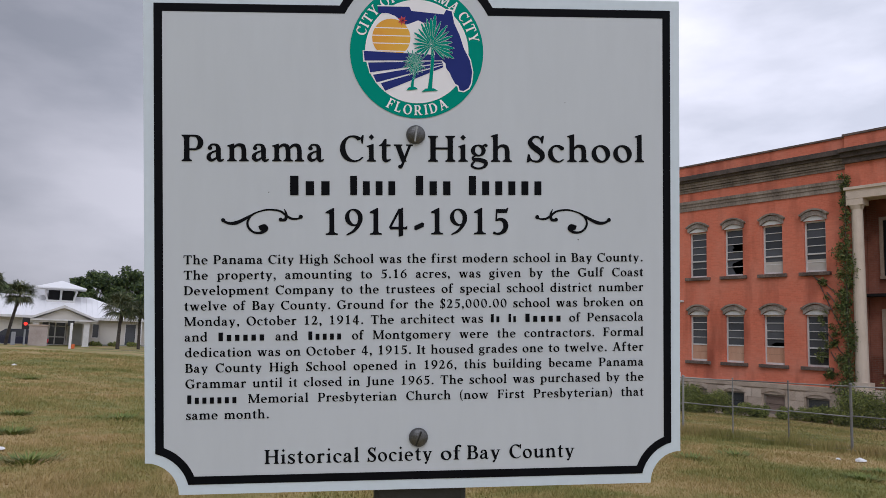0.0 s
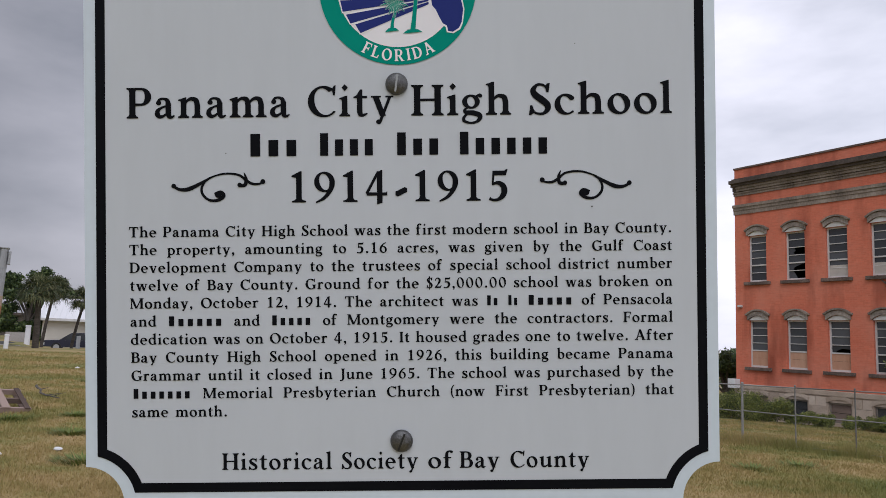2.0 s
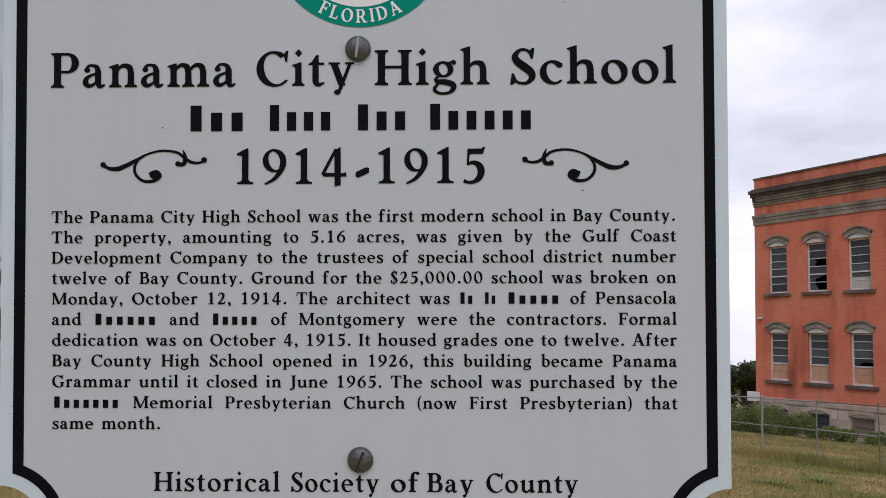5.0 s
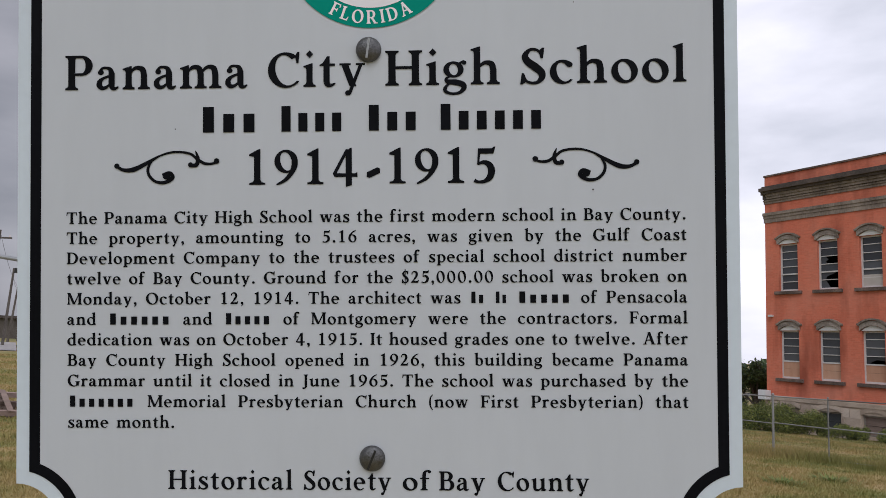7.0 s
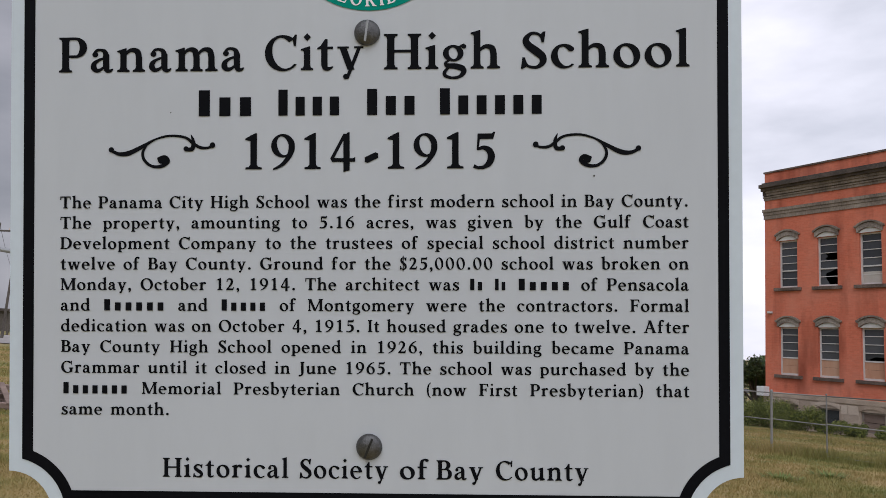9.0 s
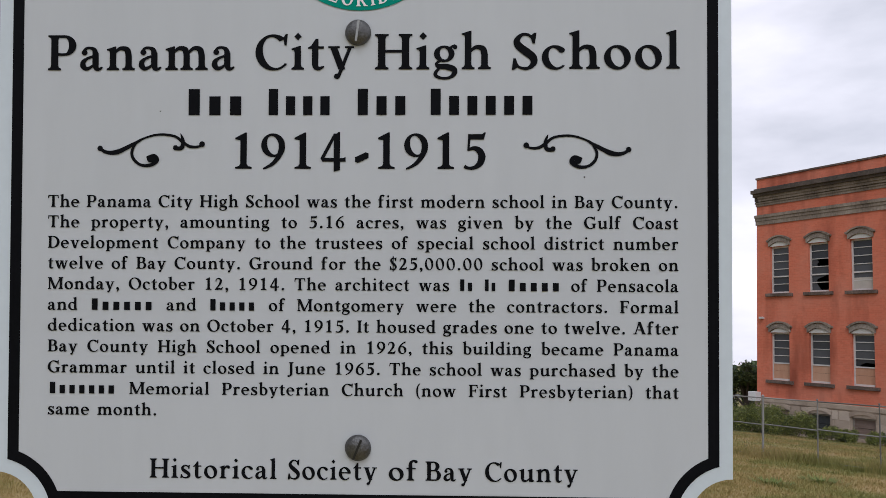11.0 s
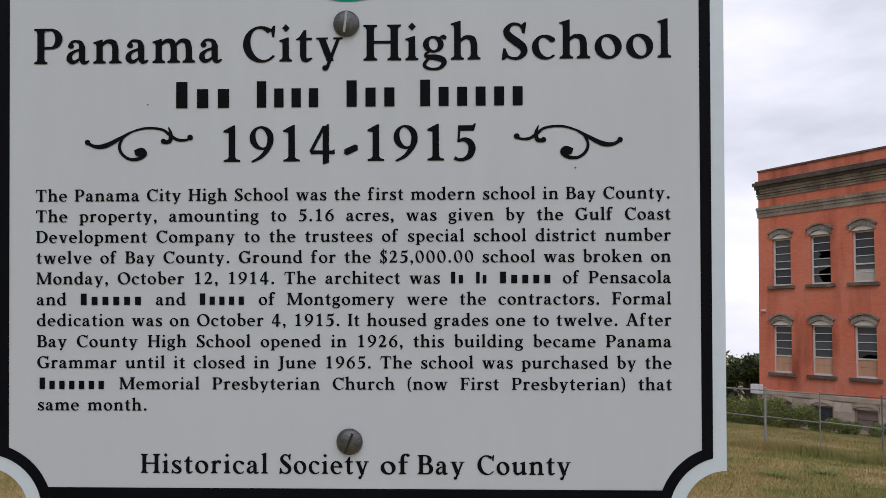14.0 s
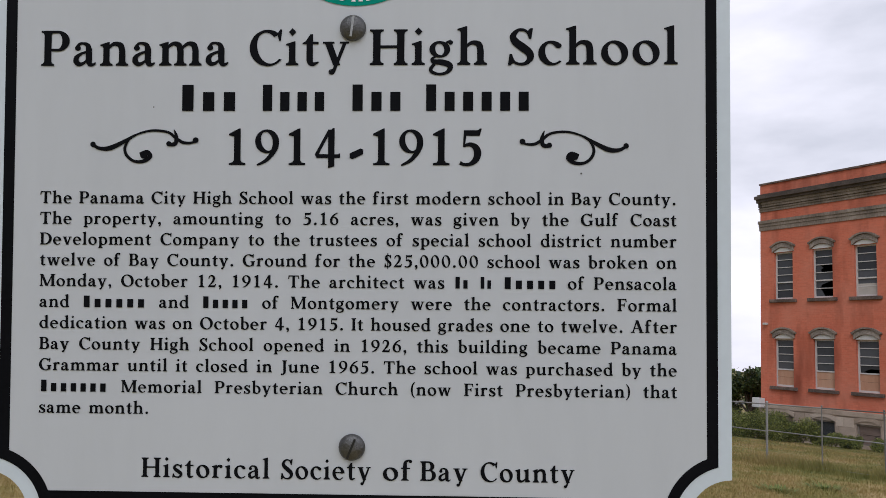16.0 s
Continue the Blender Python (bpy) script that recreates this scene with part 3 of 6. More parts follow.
        g.poly((0.38, -0.09), (0.46, -0.06), (0.54, -0.04), (0.54, 1.04), (0.50, 1.04), (0.38, 0.90))
    elif ch == "5":
        g.poly((0.14, 0.84), (0.55, 0.84), (0.61, 1.03), (0.57, 1.03), (0.52, 0.98), (0.17, 0.98))
        g.poly((0.13, 0.98), (0.19, 0.98), (0.15, 0.56), (0.10, 0.52))
        g.stroke([(0.11, 0.53), (0.28, 0.585), (0.44, 0.51), (0.505, 0.34), (0.45, 0.15), (0.30, 0.03), (0.13, 0.015), (0.02, 0.06)], [0.04, 0.10, 0.16, 0.19, 0.16, 0.09, 0.065, 0.09])
    elif ch in "69":
        g.ring(0.33, 0.32, 0.325, 0.335, thick=0.155, thin=0.05, tilt=14)
        g.stroke([(0.60, 1.0), (0.36, 0.87), (0.18, 0.66), (0.095, 0.46), (0.085, 0.33)], [0.03, 0.085, 0.12, 0.155, 0.16])
        if ch == "9":
            g.turned(0.33, 0.495)
    elif ch == "-":
        g.poly((0.0, 0.20), (0.07, 0.17), (0.36, 0.31), (0.36, 0.43), (0.29, 0.46), (0.0, 0.32))
    elif ch in ".,":
        g.blob(0.11, 0.075, 0.098)
        if ch == ",":
            g.stroke([(0.155, 0.06), (0.16, -0.05), (0.06, -0.19)], [0.11, 0.08, 0.025])
    elif ch == "$":
        ess(g, 0.56, 1.0, 0.17)
        g.bar(0.24, 0.285, -0.15, 1.15)
    elif ch in "()":
        g.stroke([(0.30, 1.08), (0.13, 0.84), (0.075, 0.44), (0.13, 0.04), (0.30, -0.2)], [0.03, 0.085, 0.13, 0.085, 0.03])
        if ch == ")":
            g.turned(0.19, 0.44)
    return g.pieces


GLYPHS = {}


def glyph(ch):
    if ch not in GLYPHS:
        GLYPHS[ch] = draw_letter(ch)
    return GLYPHS[ch]


def spread_ink(p, e):
    """A piece grown outwards by e."""
    q = np.array(p, float)
    d = np.roll(q, -1, 0) - q
    if np.sum(q[:, 0] * np.roll(q[:, 1], -1) - np.roll(q[:, 0], -1) * q[:, 1]) < 0:
        d = -d
    ln = np.linalg.norm(d, axis=1)[:, None] + 1e-9
    nrm = np.stack([d[:, 1], -d[:, 0]], 1) / ln
    v = nrm + np.roll(nrm, 1, 0)
    v = v / np.maximum(0.9, np.sum(v * v, 1) / 2)[:, None]
    return (q + e * v).tolist()


def ink_width(ch):
    xs = [x for p in glyph(ch) for x, _ in p]
    return max(xs) - min(xs)


def set_glyph(out, ch, x0, stretch, z, cap, ink):
    """Adds a character that begins at x0 on the baseline z to out's lists of verts and faces."""
    pieces = glyph(ch)
    lo = min(x for p in pieces for x, _ in p)
    verts, faces = out
    for i, p in enumerate(pieces):
        base = len(verts)
        verts.extend((x0 + (x - lo) * stretch * cap, FACE - 0.0009 - 0.000002 * (i % 40), z + y * cap) for x, y in spread_ink(p, ink))
        faces.append(tuple(range(base, base + len(p))))


def set_bars(out, count, x0, width, z, cap):
    """Plain bars in place of characters."""
    verts, faces = out
    step = width / count
    for i in range(count):
        a, b, h = x0 + step * (i + 0.2), x0 + step * (i + 0.74), cap * (0.98 if i == 0 else 0.7)
        base = len(verts)
        verts.extend(((a, FACE - 0.0009, z), (b, FACE - 0.0009, z), (b, FACE - 0.0009, z + h), (a, FACE - 0.0009, z + h)))
        faces.append((base, base + 1, base + 2, base + 3))


def room(ch, loose):
    """The space that figures and points keep on either side in running text."""
    return loose * {"1": 0.13, ".": 0.07, ",": 0.04, "$": 0.04}.get(ch, 0.04 if ch.isdigit() else 0.0)


def word_width(word, cap, gap, loose=0.0):
    if word.startswith("#"):
        return float(word[1:].split("x")[1]) * cap / 0.70
    return (sum(ink_width(ch) + 2 * room(ch, loose) for ch in word) + gap * (len(word) - 1)) * cap


def put_lettering(name, out):
    if out[0]:
        ob = new(name, raw_mesh(name, [tuple(SHIFT @ Vector(v)) for v in out[0]], out[1], SIGN_BLACK))
        ob.parent = marker


def text_line(words, x0, x1, z, cap, gap, starts=None, name="word", ends=None, ink=0.009, stretch=1.0, loose=0.0):
    """Sets words from x0 to x1 with even spaces, or at given starts. '#NxW' stands for N plain bars W ems wide in all."""
    widths = [word_width(w, cap, gap, loose) * (1.0 if w.startswith("#") else stretch) for w in words]
    space = (x1 - x0 - sum(widths)) / max(1, len(words) - 1) if x1 is not None else 0.74 * cap
    x = x0
    for i, w in enumerate(words):
        out = ([], [])
        if starts:
            x = starts[i]
        fit = (ends[i] - x) / widths[i] if ends else (1.0 if w.startswith("#") else stretch)
        if w.startswith("#"):
            count = int(w[1:].split("x")[0])
            for q in range(count):
                put_lettering("bar", out)
                out = ([], [])
                set_bars(out, 1, x + widths[i] * fit * q / count, widths[i] * fit / count, z, cap * (1.0 if q == 0 else 0.72))
        else:
            u = x
            for ch in w:
                if name != "word":
                    put_lettering(name, out)
                    out = ([], [])
                set_glyph(out, ch, u + room(ch, loose) * cap * fit, fit, z, cap, ink)
                u += (ink_width(ch) + 2 * room(ch, loose) + gap) * cap * fit
        x += widths[i] + space
        put_lettering("bar" if w.startswith("#") else name, out)


text_line(["Panama", "City", "High", "School"], 0, None, 0.0742, 0.0290, 0.125, [-0.2585, -0.0862, 0.0128, 0.1262], "letter", [-0.1040, -0.0048, 0.1085, 0.2645])
text_line(["#3x1.7", "#4x2.2", "#3x1.6", "#6x2.9"], 0, None, 0.0362, 0.0222, 0.125, [-0.1450, -0.0780, -0.0045, 0.0560], "letter", [-0.0935, -0.0210, 0.0420, 0.1470])
text_line(["1914-1915"], 0, None, -0.0082, 0.0288, 0.28, [-0.1025], "numeral", [0.1045])
BODY = (
    "The Panama City High School was the first modern school in Bay County.",
    "The property, amounting to 5.16 acres, was given by the Gulf Coast",
    "Development Company to the trustees of special school district number",
    "twelve of Bay County. Ground for the $25,000.00 school was broken on",
    "Monday, October 12, 1914. The architect was #2x0.92 #2x0.79 #5x3.27 of Pensacola",
    "and #6x3.86 and #5x2.87 of Montgomery were the contractors. Formal",
    "dedication was on October 4, 1915. It housed grades one to twelve. After",
    "Bay County High School opened in 1926, this building became Panama",
    "Grammar until it closed in June 1965. The school was purchased by the",
    "#7x4.08 Memorial Presbyterian Church (now First Presbyterian) that",
    "same month.",
)
for i, line in enumerate(BODY):
    z = -0.0403 - 0.01705 * i - 0.00002 * i * i
    text_line(line.split(), -0.2572 + 0.0002 * i, 0.2632 if i < 10 else None, z, 0.0097, 0.135, ink=0.015, stretch=1.05, loose=1.0)
text_line(["Historical", "Society", "of", "Bay", "County"], 0, None, -0.2640, 0.0155, 0.14, [-0.1705, -0.0570, 0.0258, 0.0560, 0.1048], "letter", [-0.0665, 0.0158, 0.0493, 0.0940, 0.1805])


# scrolls beside the date
def ribbon(bm, points, widths, y):
    """A flat stroke through the points whose width changes along it."""
    pts = [Vector((px, pz)) for px, pz in points]
    dense, wide = [], []
    for i in range(len(pts) - 1):
        p0, p1, p2, p3 = pts[max(i - 1, 0)], pts[i], pts[i + 1], pts[min(i + 2, len(pts) - 1)]
        for k in range(6):
            t = k / 6
            dense.append(0.5 * (2 * p1 + (p2 - p0) * t + (2 * p0 - 5 * p1 + 4 * p2 - p3) * t * t + (3 * p1 - p0 - 3 * p2 + p3) * t ** 3))
            wide.append(widths[i] * (1 - t) + widths[i + 1] * t)
    dense.append(pts[-1])
    wide.append(widths[-1])
    rows_ = []
    for i, p in enumerate(dense):
        d = (dense[min(i + 1, len(dense) - 1)] - dense[max(i - 1, 0)]).normalized()
        nrm = Vector((-d.y, d.x)) * wide[i] / 2
        rows_.append((bm.verts.new((p.x + nrm.x, y, p.y + nrm.y)), bm.verts.new((p.x - nrm.x, y, p.y - nrm.y))))
    for a, b in zip(rows_, rows_[1:]):
        bm.faces.new((a[0], b[0], b[1], a[1]))


def dot(bm, x, z, r, y, sides=14):
    flat(bm, [(x + r * math.cos(2 * math.pi * k / sides), z + r * math.sin(2 * math.pi * k / sides)) for k in range(sides)], y)


for side, mid in ((1, 0.0), (-1, 0.0080)):
    bm = bmesh.new()

    def at(*pairs):
        return [(mid + side * x / 1000, z / 1000 - (0.001 if side < 0 else 0.0)) for x, z in pairs]
    ribbon(bm, at((-215, 8.5), (-209, 5.2), (-200, 5.6), (-187, 12), (-178, 17), (-166, 20), (-153, 18.6), (-146, 13.5), (-140, 10), (-133, 10), (-129, 12.5)),
           [v / 1000 for v in (2.4, 3.0, 4.2, 3.0, 1.6, 2.0, 2.2, 2.6, 2.6, 2.0, 2.2)], FACE - 0.0009)
    ribbon(bm, at((-183, 15), (-188, 7), (-187, 0), (-181, -5.2), (-173, -5.5), (-167.5, -1.5), (-170, 2.2), (-176, 0.5)),
           [v / 1000 for v in (1.0, 2.4, 2.6, 2.4, 3.0, 4.0, 3.4, 2.4)], FACE - 0.00095)
    ribbon(bm, at((-148, 21), (-146, 15), (-147, 9), (-153, 8.5)), [v / 1000 for v in (0.4, 3.2, 3.6, 3.0)], FACE - 0.001)
    for x, z, r in ((-214.5, 8.5, 2.3), (-130, 12, 2.4), (-152, 9, 2.2), (-172.5, -0.2, 3.2)):
        dot(bm, *at((x, z))[0], r / 1000, FACE - 0.0011)
    marker_part("scroll_ornament", bm, SIGN_BLACK, "black curling scroll ornament")

# round seal
Y1 = FACE - 0.0010


def seal_xy(px, pz):
    return SEAL_X + SEAL_R * px, SEAL_Z + SEAL_R * pz


bm = bmesh.new()
dot(bm, SEAL_X, SEAL_Z, SEAL_R, Y1, 64)
seal = marker_part("seal_ring", bm, SEAL_GREEN, "green ring of a round seal")


def seal_part(name, bm, mat, label=""):
    bm.transform(SHIFT)
    return part(name, bm, mat, seal, label)


bm = bmesh.new()
dot(bm, SEAL_X, SEAL_Z, SEAL_R * 0.775, Y1 - 0.0002, 64)
seal_part("disc", bm, SEAL_WHITE)


def seal_word(word, first, last, radius, cap, outward):
    """Sets white letters round the ring between two angles, their feet towards the middle or away from it."""
    spans = [0.4 if ch == " " else ink_width(ch) + 0.2 for ch in word]
    total, run = sum(spans), 0.0
    for ch, w in zip(word, spans):
        a = radians(first + (last - first) * (run + w / 2) / total)
        run += w
        if ch == " ":
            continue
        rad, tan = Vector((math.cos(a), math.sin(a))), Vector((math.sin(a), -math.cos(a)))
        up, along = (rad, tan) if outward else (-rad, -tan)
        c = Vector((SEAL_X, SEAL_Z)) + rad * SEAL_R * radius
        pieces = glyph(ch)
        mid = (min(x for p in pieces for x, _ in p) + max(x for p in pieces for x, _ in p)) / 2
        bm = bmesh.new()
        for i, p in enumerate(pieces):
            flat(bm, [tuple(c + along * SEAL_R * cap * (x - mid) * 0.86 + up * SEAL_R * cap * (z - 0.5)) for x, z in spread_ink(p, 0.02)], Y1 - 0.0003 - 0.000003 * i)
        seal_part("letter", bm, SEAL_WHITE)


seal_word("CITY OF PANAMA CITY", 165, 9, 0.882, 0.145, True)
seal_word("FLORIDA", 239, 301, 0.878, 0.145, False)
bm = bmesh.new()
flat(bm, [seal_xy(x, z) for x, z in ((-0.600, 0.686), (-0.106, 0.684), (-0.074, 0.623), (0.385, 0.580), (0.421, 0.647), (0.540, 0.634), (0.578, 0.435), (0.658, 0.261), (0.721, 0.062), (0.811, -0.112), (0.848, -0.302), (0.827, -0.472), (0.791, -0.557), (0.705, -0.605), (0.620, -0.593), (0.604, -0.524), (0.554, -0.496), (0.505, -0.409), (0.465, -0.322), (0.415, -0.260), (0.408, -0.191), (0.342, -0.129), (0.258, -0.074))], Y1 - 0.00035)
seal_part("peninsula_outline", bm, SEAL_WHITE)
bm = bmesh.new()
flat(bm, [seal_xy(x, z) for x, z in ((-0.584, 0.668), (-0.115, 0.667), (-0.083, 0.606), (0.402, 0.562), (0.438, 0.629), (0.522, 0.609), (0.560, 0.428), (0.641, 0.253), (0.704, 0.054), (0.793, -0.120), (0.831, -0.301), (0.810, -0.463), (0.774, -0.539), (0.696, -0.587), (0.637, -0.576), (0.622, -0.507), (0.571, -0.480), (0.522, -0.392), (0.482, -0.305), (0.433, -0.243), (0.426, -0.175), (0.359, -0.112), (0.275, -0.058), (0.212, 0.142), (0.100, 0.428), (0.016, 0.466), (-0.122, 0.411), (-0.190, 0.397), (-0.265, 0.476), (-0.332, 0.530), (-0.441, 0.569), (-0.578, 0.565))], Y1 - 0.0004)
seal_part("peninsula", bm, SEAL_NAVY, "navy map shape")
for pale, deep in zip((((-0.813, 0.010), (-0.801, -0.162), (-0.323, -0.146), (-0.320, -0.018)), ((-0.750, -0.164), (-0.711, -0.336), (-0.326, -0.257), (-0.324, -0.171)), ((-0.686, -0.346), (-0.613, -0.485), (-0.330, -0.402), (-0.326, -0.274)), ((-0.570, -0.470), (-0.488, -0.610), (-0.333, -0.548), (-0.330, -0.411))), (((-0.797, 0.001), (-0.783, -0.145), (0.376, -0.130), (0.361, -0.052)), ((-0.733, -0.173), (-0.702, -0.319), (0.375, -0.164), (0.375, -0.143)), ((-0.661, -0.355), (-0.604, -0.469), (0.391, -0.190), (0.383, -0.173)), ((-0.545, -0.480), (-0.479, -0.593), (0.390, -0.233), (0.391, -0.203)))):
    bm = bmesh.new()
    flat(bm, [seal_xy(*c) for c in pale], Y1 - 0.00045)
    seal_part("ray_outline", bm, SEAL_WHITE)
    bm = bmesh.new()
    flat(bm, [seal_xy(*c) for c in deep], Y1 - 0.0005)
    seal_part("ray", bm, SEAL_NAVY, "navy ray band")
bm = bmesh.new()
dot(bm, *seal_xy(-0.385, 0.2), SEAL_R * 0.285, Y1 - 0.00042, 40)
seal_part("sun_disc", bm, SEAL_ORANGE, "orange setting sun")
bm = bmesh.new()
for k in range(4):
    z = 0.35 - 0.115 * k
    half = math.sqrt(0.285 ** 2 - (z - 0.2) ** 2)
    flat(bm, [seal_xy(-0.385 - half, z - 0.006), seal_xy(-0.385 + half, z - 0.014), seal_xy(-0.385 + half, z), seal_xy(-0.385 - half, z + 0.008)], Y1 - 0.00043)
seal_part("sun_stripes", bm, SEAL_WHITE)
bm = bmesh.new()
for k in range(7):
    a = 2 * math.pi * k / 7
    flat(bm, [seal_xy(-0.22 + 0.075 * math.cos(a), 0.46 + 0.075 * math.sin(a)), seal_xy(-0.22 + 0.025 * math.cos(a + 1.2), 0.46 + 0.025 * math.sin(a + 1.2)), seal_xy(-0.22 + 0.025 * math.cos(a - 1.2), 0.46 + 0.025 * math.sin(a - 1.2))], Y1 - 0.0008)
seal_part("star", bm, SEAL_RED)


def seal_leaf(bm, cx, cz, tx, tz, wide, grow, y):
    """A pointed leaf with two teeth near its end, from its root to its tip."""
    c, d = Vector((cx, cz)), Vector((tx - cx, tz - cz))
    ln = d.length + grow
    d.normalize()
    e = Vector((-d.y, d.x))
    w = wide + grow
    rim = [(0.04, 0.25), (0.4, 0.7), (0.62, 1.0), (0.78, 0.95), (0.80, 0.7), (0.93, 0.55), (1.0, 0.0), (0.93, -0.55), (0.80, -0.7), (0.78, -0.95), (0.62, -1.0), (0.4, -0.7), (0.04, -0.25)]
    flat(bm, [seal_xy(*(c + d * ln * u + e * w * v)) for u, v in rim], y)




def fuller(leaves, reach):
    """The leaves, narrowed, with a shorter one between each two neighbours."""
    ring = sorted(leaves, key=lambda f: math.atan2(f[3] - f[1], f[2] - f[0]))
    out = []
    for f, g in zip(ring, ring[1:] + ring[:1]):
        out.append((*f[:4], f[4] * 0.48))
        mx, mz = (f[2] + g[2]) / 2 - f[0], (f[3] + g[3]) / 2 - f[1]
        out.append((f[0], f[1], f[0] + mx * reach, f[1] + mz * reach, f[4] * 0.4))
    return out


BIG_LEAVES = ((0.211, 0.099, 0.058, 0.421, 0.046), (0.211, 0.099, 0.274, 0.550, 0.065), (0.211, 0.099, 0.145, 0.495, 0.043), (0.211, 0.099, 0.457, 0.397, 0.046), (0.211, 0.099, 0.539, 0.240, 0.043), (0.211, 0.099, 0.559, 0.051, 0.053), (0.211, 0.099, 0.555, -0.103, 0.053), (0.211, 0.099, 0.410, -0.114, 0.037), (0.211, 0.099, -0.048, 0.280, 0.046), (0.211, 0.099, -0.070, 0.110, 0.043), (0.211, 0.099, -0.048, -0.037, 0.043), (0.211, 0.099, 0.096, -0.094, 0.031))
SMALL_LEAVES = ((-0.043, -0.182, 0.110, -0.170, 0.018), (-0.043, -0.182, 0.111, -0.084, 0.018), (-0.043, -0.182, 0.078, 0.003, 0.018), (-0.043, -0.182, -0.006, -0.003, 0.018), (-0.043, -0.182, -0.073, 0.025, 0.018), (-0.043, -0.182, -0.152, 0.014, 0.018), (-0.043, -0.182, -0.173, -0.084, 0.018), (-0.043, -0.182, -0.216, -0.153, 0.018), (-0.043, -0.182, -0.231, -0.247, 0.018), (-0.043, -0.182, -0.160, -0.301, 0.018), (-0.043, -0.182, -0.120, -0.371, 0.018), (-0.043, -0.182, -0.050, -0.418, 0.018), (-0.043, -0.182, 0.014, -0.354, 0.018), (-0.043, -0.182, 0.083, -0.329, 0.018), (-0.043, -0.182, 0.141, -0.263, 0.018))
for leaves_, trunk_, wide in ((fuller(BIG_LEAVES, 0.95), ((0.228, 0.098), (0.231, -0.116), (0.208, -0.372), (0.185, -0.585)), 0.062), (fuller(SMALL_LEAVES, 0.8), ((-0.034, -0.183), (-0.029, -0.303), (-0.067, -0.447), (-0.078, -0.566)), 0.045)):
    for grow, mat, name, lift in ((0.003, SEAL_WHITE, "palm_outline", 0.0), (0.0, SEAL_GREEN, "palm_figure", 0.000012)):
        bm = bmesh.new()
        stem = [seal_xy(*c) for c in trunk_]
        ribbon(bm, stem, [SEAL_R * (wide * k + grow) for k in (0.8, 0.75, 0.85, 1.1)], Y1 - 0.0009 - lift)
        fx, fz = trunk_[-1]
        if not grow:
            flat(bm, [seal_xy(fx - wide * 2, fz - 0.02), seal_xy(fx + wide * 2, fz + 0.0), seal_xy(fx + wide, fz + 0.035), seal_xy(fx - wide, fz + 0.03)], Y1 - 0.00095)
        for k, (cx_, cz_, tx_, tz_, w_) in enumerate(leaves_):
            seal_leaf(bm, cx_, cz_, tx_, tz_, w_, grow * (1.0 if wide > 0.05 else 0.7), Y1 - 0.0010 - 0.000025 * k - lift)
        seal_part(name, bm, mat, "green palm tree figure" if not grow else "white outline of a palm figure")

# a few dark specks of dirt on the face
for x, z, r in ((0.1860, -0.0150, 0.0008), (-0.1650, 0.0395, 0.0006), (0.1710, 0.1420, 0.0005)):
    bm = bmesh.new()
    dot(bm, x, z, r, FACE - 0.0008, 9)
    marker_part("speck", bm, BOLT_STEEL, "small dark speck of dirt")

# two slotted dome bolts
for x, z, turn in ((-0.0014, 0.1045, 8), (0.0004, -0.2378, 22)):
    bm = bmesh.new()
    bmesh.ops.create_uvsphere(bm, u_segments=28, v_segments=14, radius=0.0108)
    bmesh.ops.delete(bm, geom=[v for v in bm.verts if v.co.z < -0.0012], context="VERTS")
    bm.transform(Matrix.Translation((x, FACE - 0.0012, z)) @ Matrix.Rotation(radians(90), 4, "X") @ Matrix.Diagonal((1, 1, 0.55, 1)))
    for f in bm.faces:
        f.smooth = True
    bolt = marker_part("bolt", bm, BOLT_STEEL, "grey slotted dome-head bolt")
    bm = bmesh.new()
    box(bm, -0.0009, 0.0009, -0.0005, 0.0006, -0.0085, 0.0085)
    bm.transform(Matrix.Translation((x, FACE - 0.0012 - 0.0055, z)) @ Matrix.Rotation(radians(turn), 4, "Y"))
    bm.transform(SHIFT)
    # raised strips: pale steel paints the upper slot's glint, black the lower's dark groove
    part("slot", bm, GALV if z > 0 else BLACK_PLASTIC, bolt)
bm = boxes((-0.0505, 0.0555, FACE + 0.006, FACE + 0.108, -BASE_DROP - 0.25, 0.27), bevel=0.006)
marker_part("post", bm, POST_PAINT, "dark square post")
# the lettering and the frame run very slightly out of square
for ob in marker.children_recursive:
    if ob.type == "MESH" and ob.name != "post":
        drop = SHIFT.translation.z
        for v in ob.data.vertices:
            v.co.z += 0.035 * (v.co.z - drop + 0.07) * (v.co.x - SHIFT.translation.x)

# ---- the brick school ----
school = thing("school_building", pose(15.114, 33.780, 0, 0, 0, -58.5), "two-storey abandoned red brick school with grey cornice and stone base", "school building")
WIN_X = [0.99, 2.87, 4.75, 6.63]
WIN_W = 0.93
UP0, UP1, LO0, LO1 = 5.04, 7.25, 1.05, 3.22
BASE0, BASE1 = -1.08, -0.24
FRONT_END, BAY_END, LENGTH, DEPTH = 8.0, 15.0, 23.0, 15.0
WALL_Z0, WALL_Z1, ROOF_Z = 0.24, 10.62, 10.1
CORNER = -0.2


